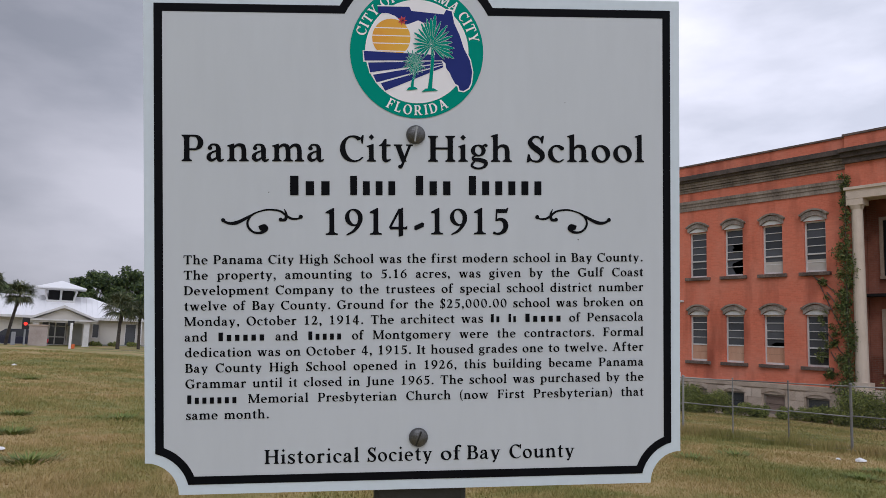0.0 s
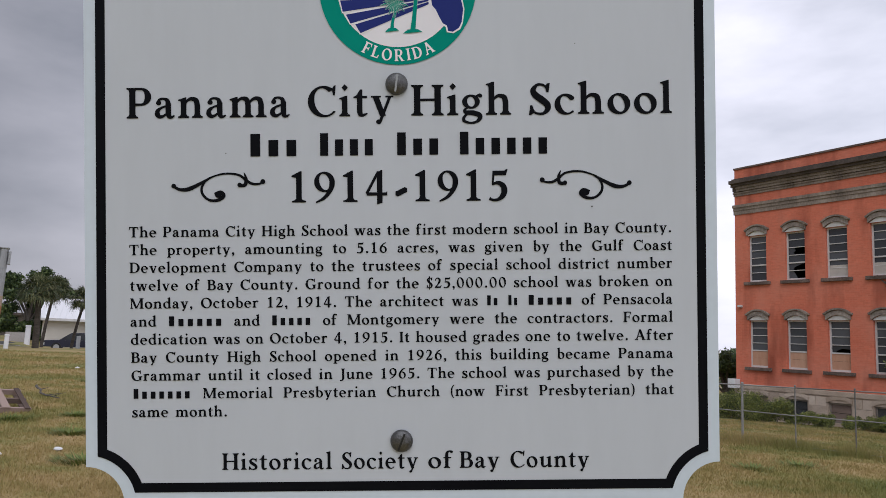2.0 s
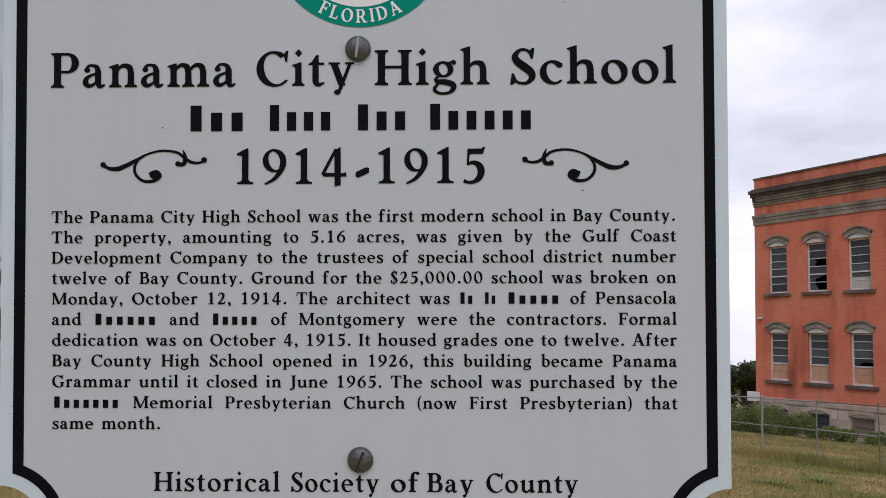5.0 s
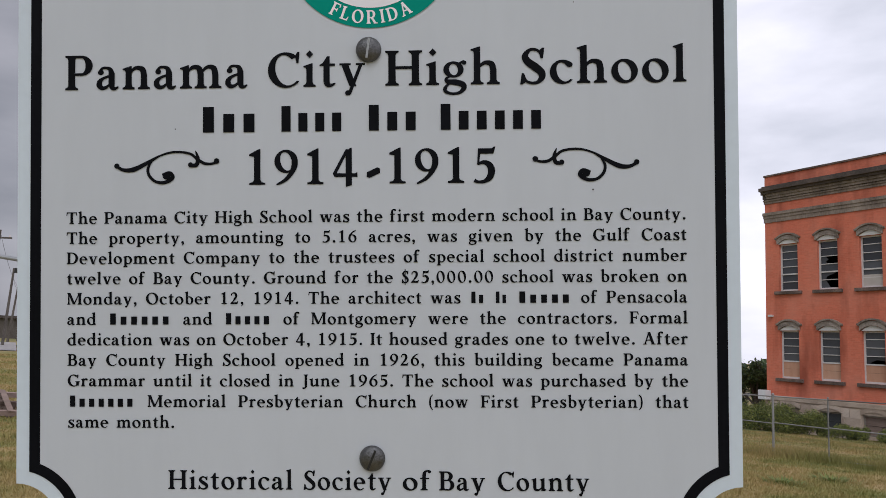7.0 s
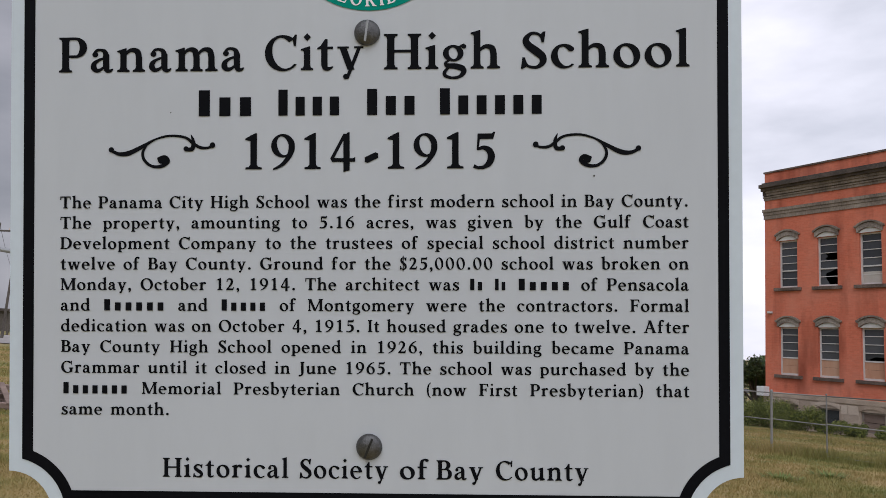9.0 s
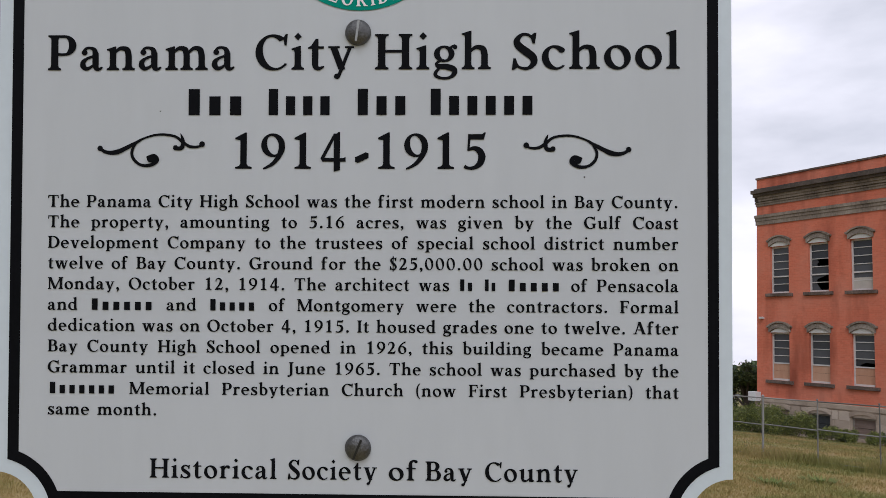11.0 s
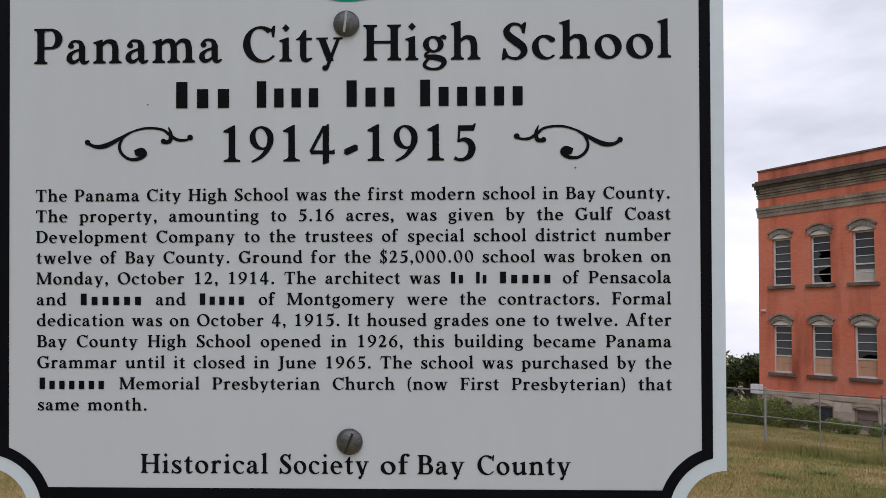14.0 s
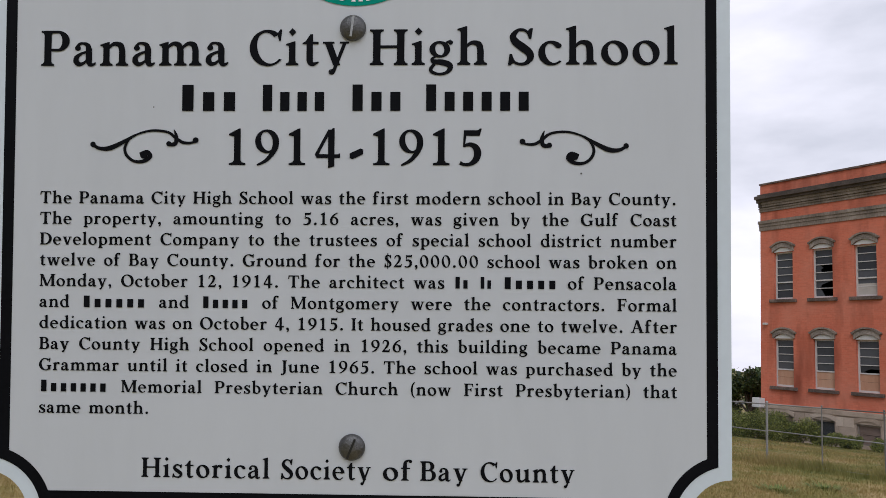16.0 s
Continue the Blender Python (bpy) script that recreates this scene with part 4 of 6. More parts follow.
def holed_wall(bm, x0, x1, z0, z1, y0, y1, holes):
    xs = sorted({x0, x1, *[v for h in holes for v in h[:2]]})
    zs = sorted({z0, z1, *[v for h in holes for v in h[2:]]})
    for i in range(len(xs) - 1):
        run = None
        for j in range(len(zs) - 1):
            cx, cz = (xs[i] + xs[i + 1]) / 2, (zs[j] + zs[j + 1]) / 2
            solid = not any(h[0] < cx < h[1] and h[2] < cz < h[3] for h in holes)
            if solid:
                run = (run[0] if run else zs[j], zs[j + 1])
            if run and (not solid or j == len(zs) - 2):
                box(bm, xs[i], xs[i + 1], y0, y1, *run)
                run = None
    # cut the neighbours at each other's corners, then weld them into one wall
    for zc in zs[1:-1]:
        bmesh.ops.bisect_plane(bm, geom=bm.verts[:] + bm.edges[:] + bm.faces[:], plane_co=(0, 0, zc), plane_no=(0, 0, 1))
    bmesh.ops.remove_doubles(bm, verts=bm.verts, dist=0.0005)


def bands(x, w, z0, z1):
    return (x - w / 2, x + w / 2, z0, z1)


wings = [WIN_X, [LENGTH - x for x in reversed(WIN_X)]]
for k, xs in enumerate(wings):
    x0, x1 = (CORNER, FRONT_END) if k == 0 else (BAY_END, LENGTH)
    bm = bmesh.new()
    holed_wall(bm, x0, x1, WALL_Z0, WALL_Z1, 0.0, 0.4, [bands(x, WIN_W, UP0, UP1) for x in xs] + [bands(x, WIN_W, LO0, LO1) for x in xs])
    part("wall", bm, BRICK, school, "orange-red painted brick wall")
    bm = bmesh.new()
    holed_wall(bm, x0 - (0.06 if k == 0 else 0), x1, -3.0, WALL_Z0 - 0.22, -0.10, 0.4, [bands(x, 0.98, BASE0, BASE1) for x in xs])
    part("base_wall", bm, STONE, school, "pale stone basement wall")
    bm = boxes((x0 - (0.1 if k == 0 else 0), x1, -0.16, 0.38, WALL_Z0 - 0.22, WALL_Z0), bevel=0.03)
    part("water_table", bm, STONE, school)
    over = -0.2 if k == 0 else 0.0
    bm = boxes((x0 - over - 0.26, x1, -0.40, 0.39, 9.86, 10.02), (x0 - over - 0.14, x1, -0.28, 0.39, 9.74, 9.86), (x0 - over - 0.16, x1, -0.30, 0.39, 10.02, 10.10))
    part("cornice", bm, CORNICE_DARK, school, "sooty projecting cornice")
    bm = boxes((x0 - over - 0.04, x1, -0.19, 0.388, 9.62, 9.738), (x0 - over - 0.02, x1, -0.14, 0.388, 9.50, 9.618))
    part("bed_mould", bm, CORNICE, school, "weathered grey moulding under the cornice")
    bm = boxes((x0 - 0.06, x1, -0.12, 0.39, 8.70, 8.84), (x0 - 0.04, x1, -0.08, 0.39, 8.56, 8.70), (x0 - 0.02, x1, -0.05, 0.39, 8.36, 8.56))
    part("string_course", bm, CORNICE, school, "grey stone string course")
    bm = boxes((x0 - (0.03 if k == 0 else 0), x1, -0.06, 0.46, WALL_Z1, WALL_Z1 + 0.08))
    part("coping", bm, SILL, school, "thin dark coping")
    bm = bmesh.new()
    box(bm, x0 - 0.04, x1, -0.09, 0.01, 9.40, 9.47)
    box(bm, x0 - 0.02, x1, -0.05, 0.01, 9.28, 9.498)
    part("dentil_course", bm, CORNICE, school)
stone_meshes = {}
for row in range(4):
    z0 = -1.62 + row * 0.4
    z1 = min(z0 + 0.385, WALL_Z0 - 0.23)
    x = CORNER - 0.06 - (0.45 if row % 2 else 0.0)
    k = 0
    while x < FRONT_END - 0.05:
        w = (0.92, 0.78, 1.05)[(k + row) % 3]
        spans = [(max(x, CORNER - 0.06), min(x + w - 0.015, FRONT_END))]
        for c in WIN_X:
            lo, hi = c - 0.56, c + 0.56
            cut = []
            for a, b in spans:
                if z1 > BASE0 - 0.02 and (b > lo and a < hi):
                    cut += [(a, lo), (hi, b)]
                else:
                    cut.append((a, b))
            spans = cut
        for a, b in spans:
            if b - a > 0.08:
                key = (round(b - a, 2), round(z1 - z0, 2))
                if key not in stone_meshes:
                    stone_meshes[key] = mesh_of("stone", boxes((0, key[0], -0.022, 0.02, 0, key[1]), bevel=0.012), STONE)
                o = new("stone", stone_meshes[key])
                o.parent = school
                o.location = (a, -0.105, z0)
        x += w
        k += 1
# side and rear walls, roof
bm = boxes((CORNER + 0.004, 0.4, 0.404, DEPTH, WALL_Z0, WALL_Z1), (LENGTH - 0.4, LENGTH, 0.404, DEPTH, WALL_Z0, WALL_Z1), (0.404, LENGTH - 0.404, DEPTH - 0.4, DEPTH - 0.004, WALL_Z0, WALL_Z1))
part("side_walls", bm, BRICK, school)
part("rear_base", boxes((CORNER, 0.4, 0.404, DEPTH, -3.0, WALL_Z0), (LENGTH - 0.4, LENGTH, 0.404, DEPTH, -3.0, WALL_Z0), (0.404, LENGTH - 0.404, DEPTH - 0.4, DEPTH, -3.0, WALL_Z0)), STONE, school)
part("side_cornice", boxes((-0.255, 0.0, -0.39, DEPTH, 9.865, 10.015), (-0.235, 0.0, -0.27, DEPTH, 9.705, 9.855), (-0.225, 0.0, -0.13, DEPTH, 9.505, 9.695), (-0.255, 0.0, -0.115, DEPTH, 8.705, 8.835), (-0.235, 0.0, -0.045, DEPTH, 8.365, 8.70)), CORNICE_DARK, school)
part("roof", boxes((0.404, LENGTH - 0.404, 0.404, DEPTH - 0.404, ROOF_Z - 0.15, ROOF_Z)), CORNICE_DARK, school, "flat dark roof")
# added sheets behind the windows, the rooms' darkness painted on them
part("inner_wall", boxes((0.41, LENGTH - 0.41, 1.6, 1.7, -2.8, ROOF_Z - 0.16)), VOID, school, "near-black sheet with the darkness of the unlit rooms painted in")
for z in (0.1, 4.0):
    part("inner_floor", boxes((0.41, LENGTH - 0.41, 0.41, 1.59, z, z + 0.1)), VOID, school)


def arc_strip(bm, half, rise, z, thick, y0, y1, ears=0.0, n=10):
    """A segmental arch from y0 to y1, with its springing at z."""
    rad = (half * half + rise * rise) / (2 * rise)
    top, low = [], []
    for i in range(n + 1):
        a = -half + 2 * half * i / n
        zz = z + math.sqrt(rad * rad - a * a) - (rad - rise)
        low.append((a, zz))
        top.append((a * (1 + thick / rad), zz + thick))
    pts = low + top[::-1]
    if ears:
        pts = [(-half - ears, z - 0.01), *low, (half + ears, z - 0.01), (half + ears, z + thick * 0.8), *top[::-1], (-half - ears, z + thick * 0.8)]
    prism(bm, pts, y0, y1)


def school_window(x, z0, z1, style, basement=False):
    """A tall sash window: frame with its panes, sill, lintel, hood and whatever fills the broken part."""
    w = WIN_W
    fw = 0.065
    bars = 5
    step = (z1 - z0) / (bars + 1)
    half = w / 2
    bm = boxes((x - half, x - half + fw, 0.12, 0.24, z0, z1), (x + half - fw, x + half, 0.12, 0.24, z0, z1), (x - half + fw, x + half - fw, 0.12, 0.24, z1 - fw, z1),
               (x - half + fw, x + half - fw, 0.10, 0.24, z0, z0 + 0.085))
    meeting = z0 + (z1 - z0) * 0.36
    box(bm, x - half + fw, x + half - fw, 0.11, 0.2, meeting - 0.03, meeting + 0.03)
    win = part("window", bm, WHITE_WOOD, school, "tall sash window with peeling white frame")
    lev = [z0 + 0.085] + [z0 + (z1 - z0) * f for f in ((0.2, 0.36, 0.52, 0.68, 0.84) if style != "board" else (0.36, 0.52, 0.68, 0.84))] + [z1 - fw]
    for i, (a, b) in enumerate(zip(lev, lev[1:])):
        if style == "board" and i == 0:
            bm = boxes((x - half + fw, x + half - fw, 0.14, 0.158, a, (a + b) / 2), (x - half + fw, x + half - fw, 0.135, 0.153, (a + b) / 2 + 0.006, b))
            part("plywood_board", bm, PLYWOOD, win, "brown weathered plywood board")
            continue
        if style == "card" and i == 0:
            bm = bmesh.new()
            box(bm, x - half + fw, x + half - fw, 0.15, 0.165, a, b + 0.12)
            part("pale_panel", bm, CARD, win, "pale board behind the lower sash")
            continue
        if style == "broken" and i in (0, 1, 3):
            # jagged leftovers of glass
            bm = bmesh.new()
            if i == 3:
                flat(bm, [(x - half + fw, a), (x - half + fw + 0.3, a), (x - half + fw + 0.22, a + 0.12), (x - half + fw + 0.34, a + 0.2), (x - half + fw + 0.2, b), (x - half + fw, b)], 0.18)
            elif i == 1:
                flat(bm, [(x - half + fw, a), (x - half + fw + 0.2, a), (x - half + fw + 0.26, a + 0.16), (x - half + fw + 0.5, a + 0.24), (x + half - fw, b), (x - half + fw, b)], 0.18)
            else:
                flat(bm, [(x - half + fw, a), (x - half + fw + 0.42, a), (x - half + fw + 0.36, a + 0.1), (x - half + fw + 0.2, b), (x - half + fw, b)], 0.18)
            part("pane", bm, PANE, win, "jagged broken pane")
        elif style == "holed" and i == 2 or style == "board" and i == 1 and abs(x - WIN_X[2]) < 0.1:
            bm = bmesh.new()
            flat(bm, [(x - half + fw, a), (x - half + fw + 0.16, a), (x - half + fw + 0.2, a + 0.1), (x - half + fw + 0.42, a + 0.2), (x + half - fw, a + 0.16), (x + half - fw, b), (x - half + fw, b)], 0.18)
            part("pane", bm, PANE, win, "broken pane")
        else:
            part("pane", boxes((x - half + fw, x + half - fw, 0.176, 0.184, a, b)), PANE, win)
        if i and abs(lev[i] - meeting) > 0.02:
            part("glazing_bar", boxes((x - half + fw, x + half - fw, 0.14, 0.19, a - 0.016, a + 0.016)), WHITE_WOOD, win)
    part("sill", boxes((x - half - 0.2, x + half + 0.2, -0.13, 0.12, z0 - 0.15, z0 - 0.002), bevel=0.015), SILL, win, "stained stone sill")
    arc = [(x + p, q) for p, q in [(-half, z1 + 0.005)] + [(half * (i / 5 - 1), z1 + 0.02 + 0.19 * (1 - (i / 5 - 1) ** 2)) for i in range(11)] + [(half, z1 + 0.005)]]
    bm = bmesh.new()
    prism(bm, arc, -0.03, 0.10)
    part("lintel", bm, WHITE_WOOD, win, "whitish segmental lintel")
    bm = bmesh.new()
    arc_strip(bm, half + 0.02, 0.19, z1 + 0.03, 0.20, -0.09, 0.02, ears=0.05)
    bm.transform(Matrix.Translation((x, 0, 0)))
    part("hood", bm, HOOD, win, "grey stone hood mould")
    bm = bmesh.new()
    arc_strip(bm, half + 0.05, 0.20, z1 + 0.25, 0.07, -0.14, 0.02, ears=0.1)
    bm.transform(Matrix.Translation((x, 0, 0)))
    part("hood_cap", bm, CORNICE, win)


for k, xs in enumerate(wings):
    for i, x in enumerate(xs):
        school_window(x, UP0, UP1, ("plain", "broken", "card", "card")[i] if k == 0 else "plain")
        school_window(x, LO0, LO1, ("board", "board", "board", "plain")[i] if k == 0 else "board")
        bm = boxes((x - 0.49, x - 0.42, 0.0, 0.1, BASE0, BASE1), (x + 0.42, x + 0.49, 0.0, 0.1, BASE0, BASE1), (x - 0.42, x + 0.42, 0.0, 0.1, BASE1 - 0.07, BASE1), (x - 0.42, x + 0.42, 0.0, 0.1, BASE0, BASE0 + 0.07))
        bw = part("basement_window", bm, HOOD, school, "boarded basement window")
        part("board", boxes((x - 0.42, x + 0.42, 0.03, 0.05, BASE0 + 0.07, (BASE0 + BASE1) / 2 - 0.01), (x - 0.42, x + 0.42, 0.04, 0.06, (BASE0 + BASE1) / 2 + 0.01, BASE1 - 0.07)), WOOD_GREY if i % 2 == 0 else PANE, bw)
        bm = bmesh.new()
        arc_strip(bm, 0.5, 0.14, BASE1 + 0.0, 0.16, -0.15, 0.0, ears=0.05)
        bm.transform(Matrix.Translation((x, 0, 0)))
        part("arch", bm, STONE, bw)

# entrance bay with its columns
bm = boxes((FRONT_END, BAY_END, -0.12, 0.4, 8.42, WALL_Z1 + 0.03), (FRONT_END, FRONT_END + 0.2, -0.12, 0.4, WALL_Z0, 8.42), (BAY_END - 0.2, BAY_END, -0.12, 0.4, WALL_Z0, 8.42))
part("bay_wall", bm, BRICK, school, "brick entrance bay")
part("bay_cornice", boxes((FRONT_END - 0.1, BAY_END + 0.1, -0.52, -0.12, 9.90, 10.06), (FRONT_END - 0.06, BAY_END + 0.06, -0.38, -0.12, 9.70, 9.90), (FRONT_END - 0.03, BAY_END + 0.03, -0.26, -0.12, 9.46, 9.70)), CORNICE_DARK, school)
part("entablature", boxes((FRONT_END + 0.10, BAY_END - 0.10, -0.36, 0.42, 7.92, 8.40), (FRONT_END + 0.04, BAY_END - 0.04, -0.42, 0.42, 8.30, 8.42), bevel=0.01), STONE, school, "pale stone entablature")
# porch back and side walls use darker brick that paints in the recess's shade
part("bay_back_wall", boxes((FRONT_END + 0.25, BAY_END - 0.25, 1.15, 1.4, WALL_Z0, 8.7)), BRICK_SHADED, school, "wall of the recessed porch, its shade painted in as dark brown brick")
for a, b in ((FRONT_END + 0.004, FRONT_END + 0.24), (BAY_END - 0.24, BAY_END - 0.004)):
    part("bay_side_wall", boxes((a, b, 0.404, 1.4, WALL_Z0, 8.7)), BRICK_SHADED, school)
part("porch_floor", boxes((FRONT_END, BAY_END, -0.45, 1.4, WALL_Z0 - 0.3, WALL_Z0)), STONE, school)
part("porch_base", boxes((FRONT_END, BAY_END, -0.42, 1.4, -3.0, WALL_Z0 - 0.302)), STONE, school)
part("bay_coping", boxes((FRONT_END - 0.06, BAY_END + 0.06, -0.18, 0.46, WALL_Z1 + 0.03, WALL_Z1 + 0.12)), SILL, school)
for x in (FRONT_END + 0.42, FRONT_END + 2.4, BAY_END - 2.4, BAY_END - 0.42):
    bm = bmesh.new()
    tube(bm, (x, -0.1, WALL_Z0 + 0.3), (x, -0.1, 7.5), 0.25, 0.21, 20)
    tube(bm, (x, -0.1, 7.5), (x, -0.1, 7.66), 0.22, 0.29, 20)
    box(bm, x - 0.32, x + 0.32, -0.35, 0.22, 7.66, 7.918)
    box(bm, x - 0.32, x + 0.32, -0.35, 0.22, WALL_Z0, WALL_Z0 + 0.3)
    part("column", bm, STONE, school, "pale round stone column")
for x in (FRONT_END + 1.36, FRONT_END + 3.4, BAY_END - 1.36):
    for z0, z1 in ((4.85, 7.3), (1.0, 3.5)):
        bm = boxes((x - 0.6, x - 0.46, 1.04, 1.146, z0, z1), (x + 0.46, x + 0.6, 1.04, 1.146, z0, z1), (x - 0.46, x + 0.46, 1.04, 1.146, z1 - 0.14, z1), (x - 0.60, x + 0.66, 1.0, 1.146, z0 - 0.12, z0))
        bw = part("porch_window", bm, STONE, school)
        # porch pane painted near-black for the unlit room behind it
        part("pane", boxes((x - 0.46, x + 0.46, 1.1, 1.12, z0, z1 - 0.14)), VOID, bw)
# small things on the wall
part("wall_lamp", boxes((0.0, 0.2, -0.16, 0.0, 3.85, 3.95), bevel=0.02), WHITE_WOOD, school, "small white wall lamp")
tagged(part("utility_box", boxes((-0.27, 0.12, -0.58, -0.17, 0.03, 0.46), bevel=0.02), PAPER, school), "white metal utility box at the wall's corner")


# ---- foliage ----
def leaf_mesh(name, centres, radii, count, size, mat, seed, squash=1.0, shell=0.55):
    """Many small leaves in uneven clumps round the given centres."""
    rng = np.random.default_rng(seed)
    centres, radii = np.array(centres, float), np.array(radii, float)
    pick = rng.choice(len(centres), count, p=radii ** 2 / np.sum(radii ** 2))
    d = rng.normal(size=(count, 3))
    d /= np.linalg.norm(d, axis=1)[:, None]
    rr = radii[pick] * (shell + (1 - shell) * rng.random(count)) * (1 + 0.18 * np.sin(7 * d[:, 0] + 3 * pick) * np.cos(6 * d[:, 1] + pick))
    p = centres[pick] + d * rr[:, None] * np.array([1, 1, squash])
    a, b = rng.normal(size=(count, 3)), rng.normal(size=(count, 3))
    a = a / np.linalg.norm(a, axis=1)[:, None]
    b = b - a * np.sum(a * b, 1)[:, None]
    b /= np.linalg.norm(b, axis=1)[:, None]
    s = size * (0.6 + 0.8 * rng.random(count))[:, None]
    v = np.stack([p - a * s, p + b * s * 0.45, p + a * s, p - b * s * 0.45], 1).reshape(-1, 3)
    f = np.arange(count * 4).reshape(-1, 4)
    return raw_mesh(name, v.tolist(), f.tolist(), mat)


def shrub(x, y, spread, height, seed, label, deep=0.8, group="hedge at the school"):
    rng = random.Random(seed)
    z = ground_z(x, y) - 0.05
    ob = thing("shrub", pose(x, y, z, 0, 0, -58.5), label, "shrub", group)
    cs, rs = [], []
    for k in range(int(spread * 5) + 3):
        r = height * rng.uniform(0.28, 0.42)
        cs.append((rng.uniform(-spread / 2, spread / 2), rng.uniform(-deep / 2, deep / 2), rng.uniform(r * 0.7, height - r)))
        rs.append(r)
    o = new("leaves", leaf_mesh("leaves", cs, rs, int(7000 * spread * height), 0.034, LEAF_HEDGE, seed, shell=0.35))
    o.parent = ob
    bm = bmesh.new()
    for c in cs[:6]:
        tube(bm, (c[0] * 0.5, c[1] * 0.5, 0), c, 0.02, 0.008, 5)
    part("twigs", bm, BARK, ob)


def facade(s, out, z=0):
    a = radians(-58.5)
    return 15.114 + s * math.cos(a) + out * math.sin(a), 33.780 + s * math.sin(a) - out * math.cos(a)


for s, out, spread, height, seed in ((-0.3, 1.7, 1.8, 1.45, 1), (1.1, 1.6, 1.9, 1.4, 2), (2.5, 1.6, 1.7, 1.2, 3), (3.9, 1.3, 1.6, 0.68, 4), (5.3, 1.3, 1.6, 0.62, 5), (6.8, 1.4, 1.6, 0.72, 6), (8.2, 1.6, 1.5, 0.8, 9), (9.5, 1.9, 1.7, 1.7, 7), (11.2, 2.0, 2.0, 1.9, 8)):
    shrub(*facade(s, out), spread, height, seed, "dark green clipped shrub against the stone base")

# ivy on the bay's corner
ivy = thing("climbing_ivy", pose(15.114, 33.780, 0, 0, 0, -58.5), "green ivy climbing the corner of the brick entrance bay", "ivy")
rng = random.Random(5)
cs, rs = [], []
z = -0.2
while z < 9.0:
    fat = 0.42 if z < 6.0 else 0.16
    cs.append((FRONT_END - 0.05 + rng.uniform(-0.12, 0.22), -0.28 + rng.uniform(-0.06, 0.06), z))
    rs.append(fat * rng.uniform(0.6, 1.2))
    z += fat * 0.55
for k in range(34):
    h = rng.uniform(0.2, 4.8)
    reach = rng.uniform(0.1, 1.3) * (1 - 0.15 * abs(h - 2.6))
    cs.append((FRONT_END - 0.2 - max(0.1, reach), -0.1, h))
    rs.append(rng.uniform(0.1, 0.24))
o = new("ivy_leaves", leaf_mesh("ivy_leaves", cs, rs, 11000, 0.05, LEAF_IVY, 11, shell=0.2))
o.parent = ivy
bm = bmesh.new()
tube(bm, (FRONT_END - 0.02, -0.3, -1.6), (FRONT_END + 0.05, -0.3, 8.6), 0.05, 0.015, 6)
for k, (h0, x1, h1) in enumerate(((2.0, 6.75, 4.75), (1.2, 7.0, 2.7), (3.0, 7.15, 4.3), (0.4, 7.25, 1.8), (3.5, 6.45, 4.9))):
    px, pz = FRONT_END - 0.05, h0
    for j in range(5):
        qx, qz = px + (x1 - FRONT_END) / 5, pz + (h1 - h0) / 5 + rng.uniform(-0.12, 0.12)
        tube(bm, (px, -0.05, pz), (qx, -0.05, qz), 0.025, 0.018, 5)
        px, pz = qx, qz
part("vine_stems", bm, BARK, ivy)

# ---- chain-link fence, parallel to the school ----
FX, FY, FSTEP = 10.203, 13.987, 1.325
fence = thing("chain_link_fence", pose(FX, FY, 0, 0, 0, -55), "galvanised chain-link fence with top and middle rails", "fence")
fa = radians(-55)


def fence_ground(s):
    return ground_z(FX + s * math.cos(fa), FY + s * math.sin(fa))


def fence_top(s):
    return 0.97 + 0.02 * s


for k in range(-14, 8):
    s = k * FSTEP
    bm = bmesh.new()
    big = k % 3 == 0
    tube(bm, (s, 0, fence_ground(s) - 0.3), (s, 0, fence_top(s) + 0.03), 0.028 if big else 0.015, sides=10)
    bmesh.ops.create_uvsphere(bm, u_segments=8, v_segments=5, radius=0.038 if big else 0.024, matrix=Matrix.Translation((s, 0, fence_top(s) + 0.04)))
    part("post", bm, FENCE_STEEL, fence)
    if k < 7:
        t = s + FSTEP
        bm = bmesh.new()
        tube(bm, (s, 0, fence_top(s)), (t, 0, fence_top(t)), 0.015, sides=8)
        part("top_rail", bm, FENCE_STEEL, fence)
        bm = bmesh.new()
        tube(bm, (s, 0.0, fence_top(s) - 0.62), (t, 0.0, fence_top(t) - 0.64), 0.013, sides=8)
        part("middle_rail", bm, FENCE_STEEL, fence)
        bm = bmesh.new()
        tube(bm, (s, 0.0, fence_ground(s) + 0.07), (t, 0.0, fence_ground(t) + 0.07), 0.005, sides=6)
        part("bottom_wire", bm, FENCE_STEEL, fence)
vs, fs = [], []
s = -14 * FSTEP
while s < 7 * FSTEP:
    lo, hi = fence_ground(s) + 0.03, fence_top(s)
    hgt = hi - lo
    for way in (1, -1):
        b = len(vs)
        x0, x1 = (s, s + hgt) if way > 0 else (s + hgt, s)
        vs.extend(((x0 - 0.0009, -0.03, lo), (x0 + 0.0009, -0.03, lo), (x1 + 0.0009, -0.03, hi), (x1 - 0.0009, -0.03, hi)))
        fs.append((b, b + 1, b + 2, b + 3))
    s += 0.075
o = new("wire_mesh", raw_mesh("wire_mesh", vs, fs, FENCE_STEEL))
o.parent = fence
tagged(o, "thin diamond wire mesh", kind="stuff")


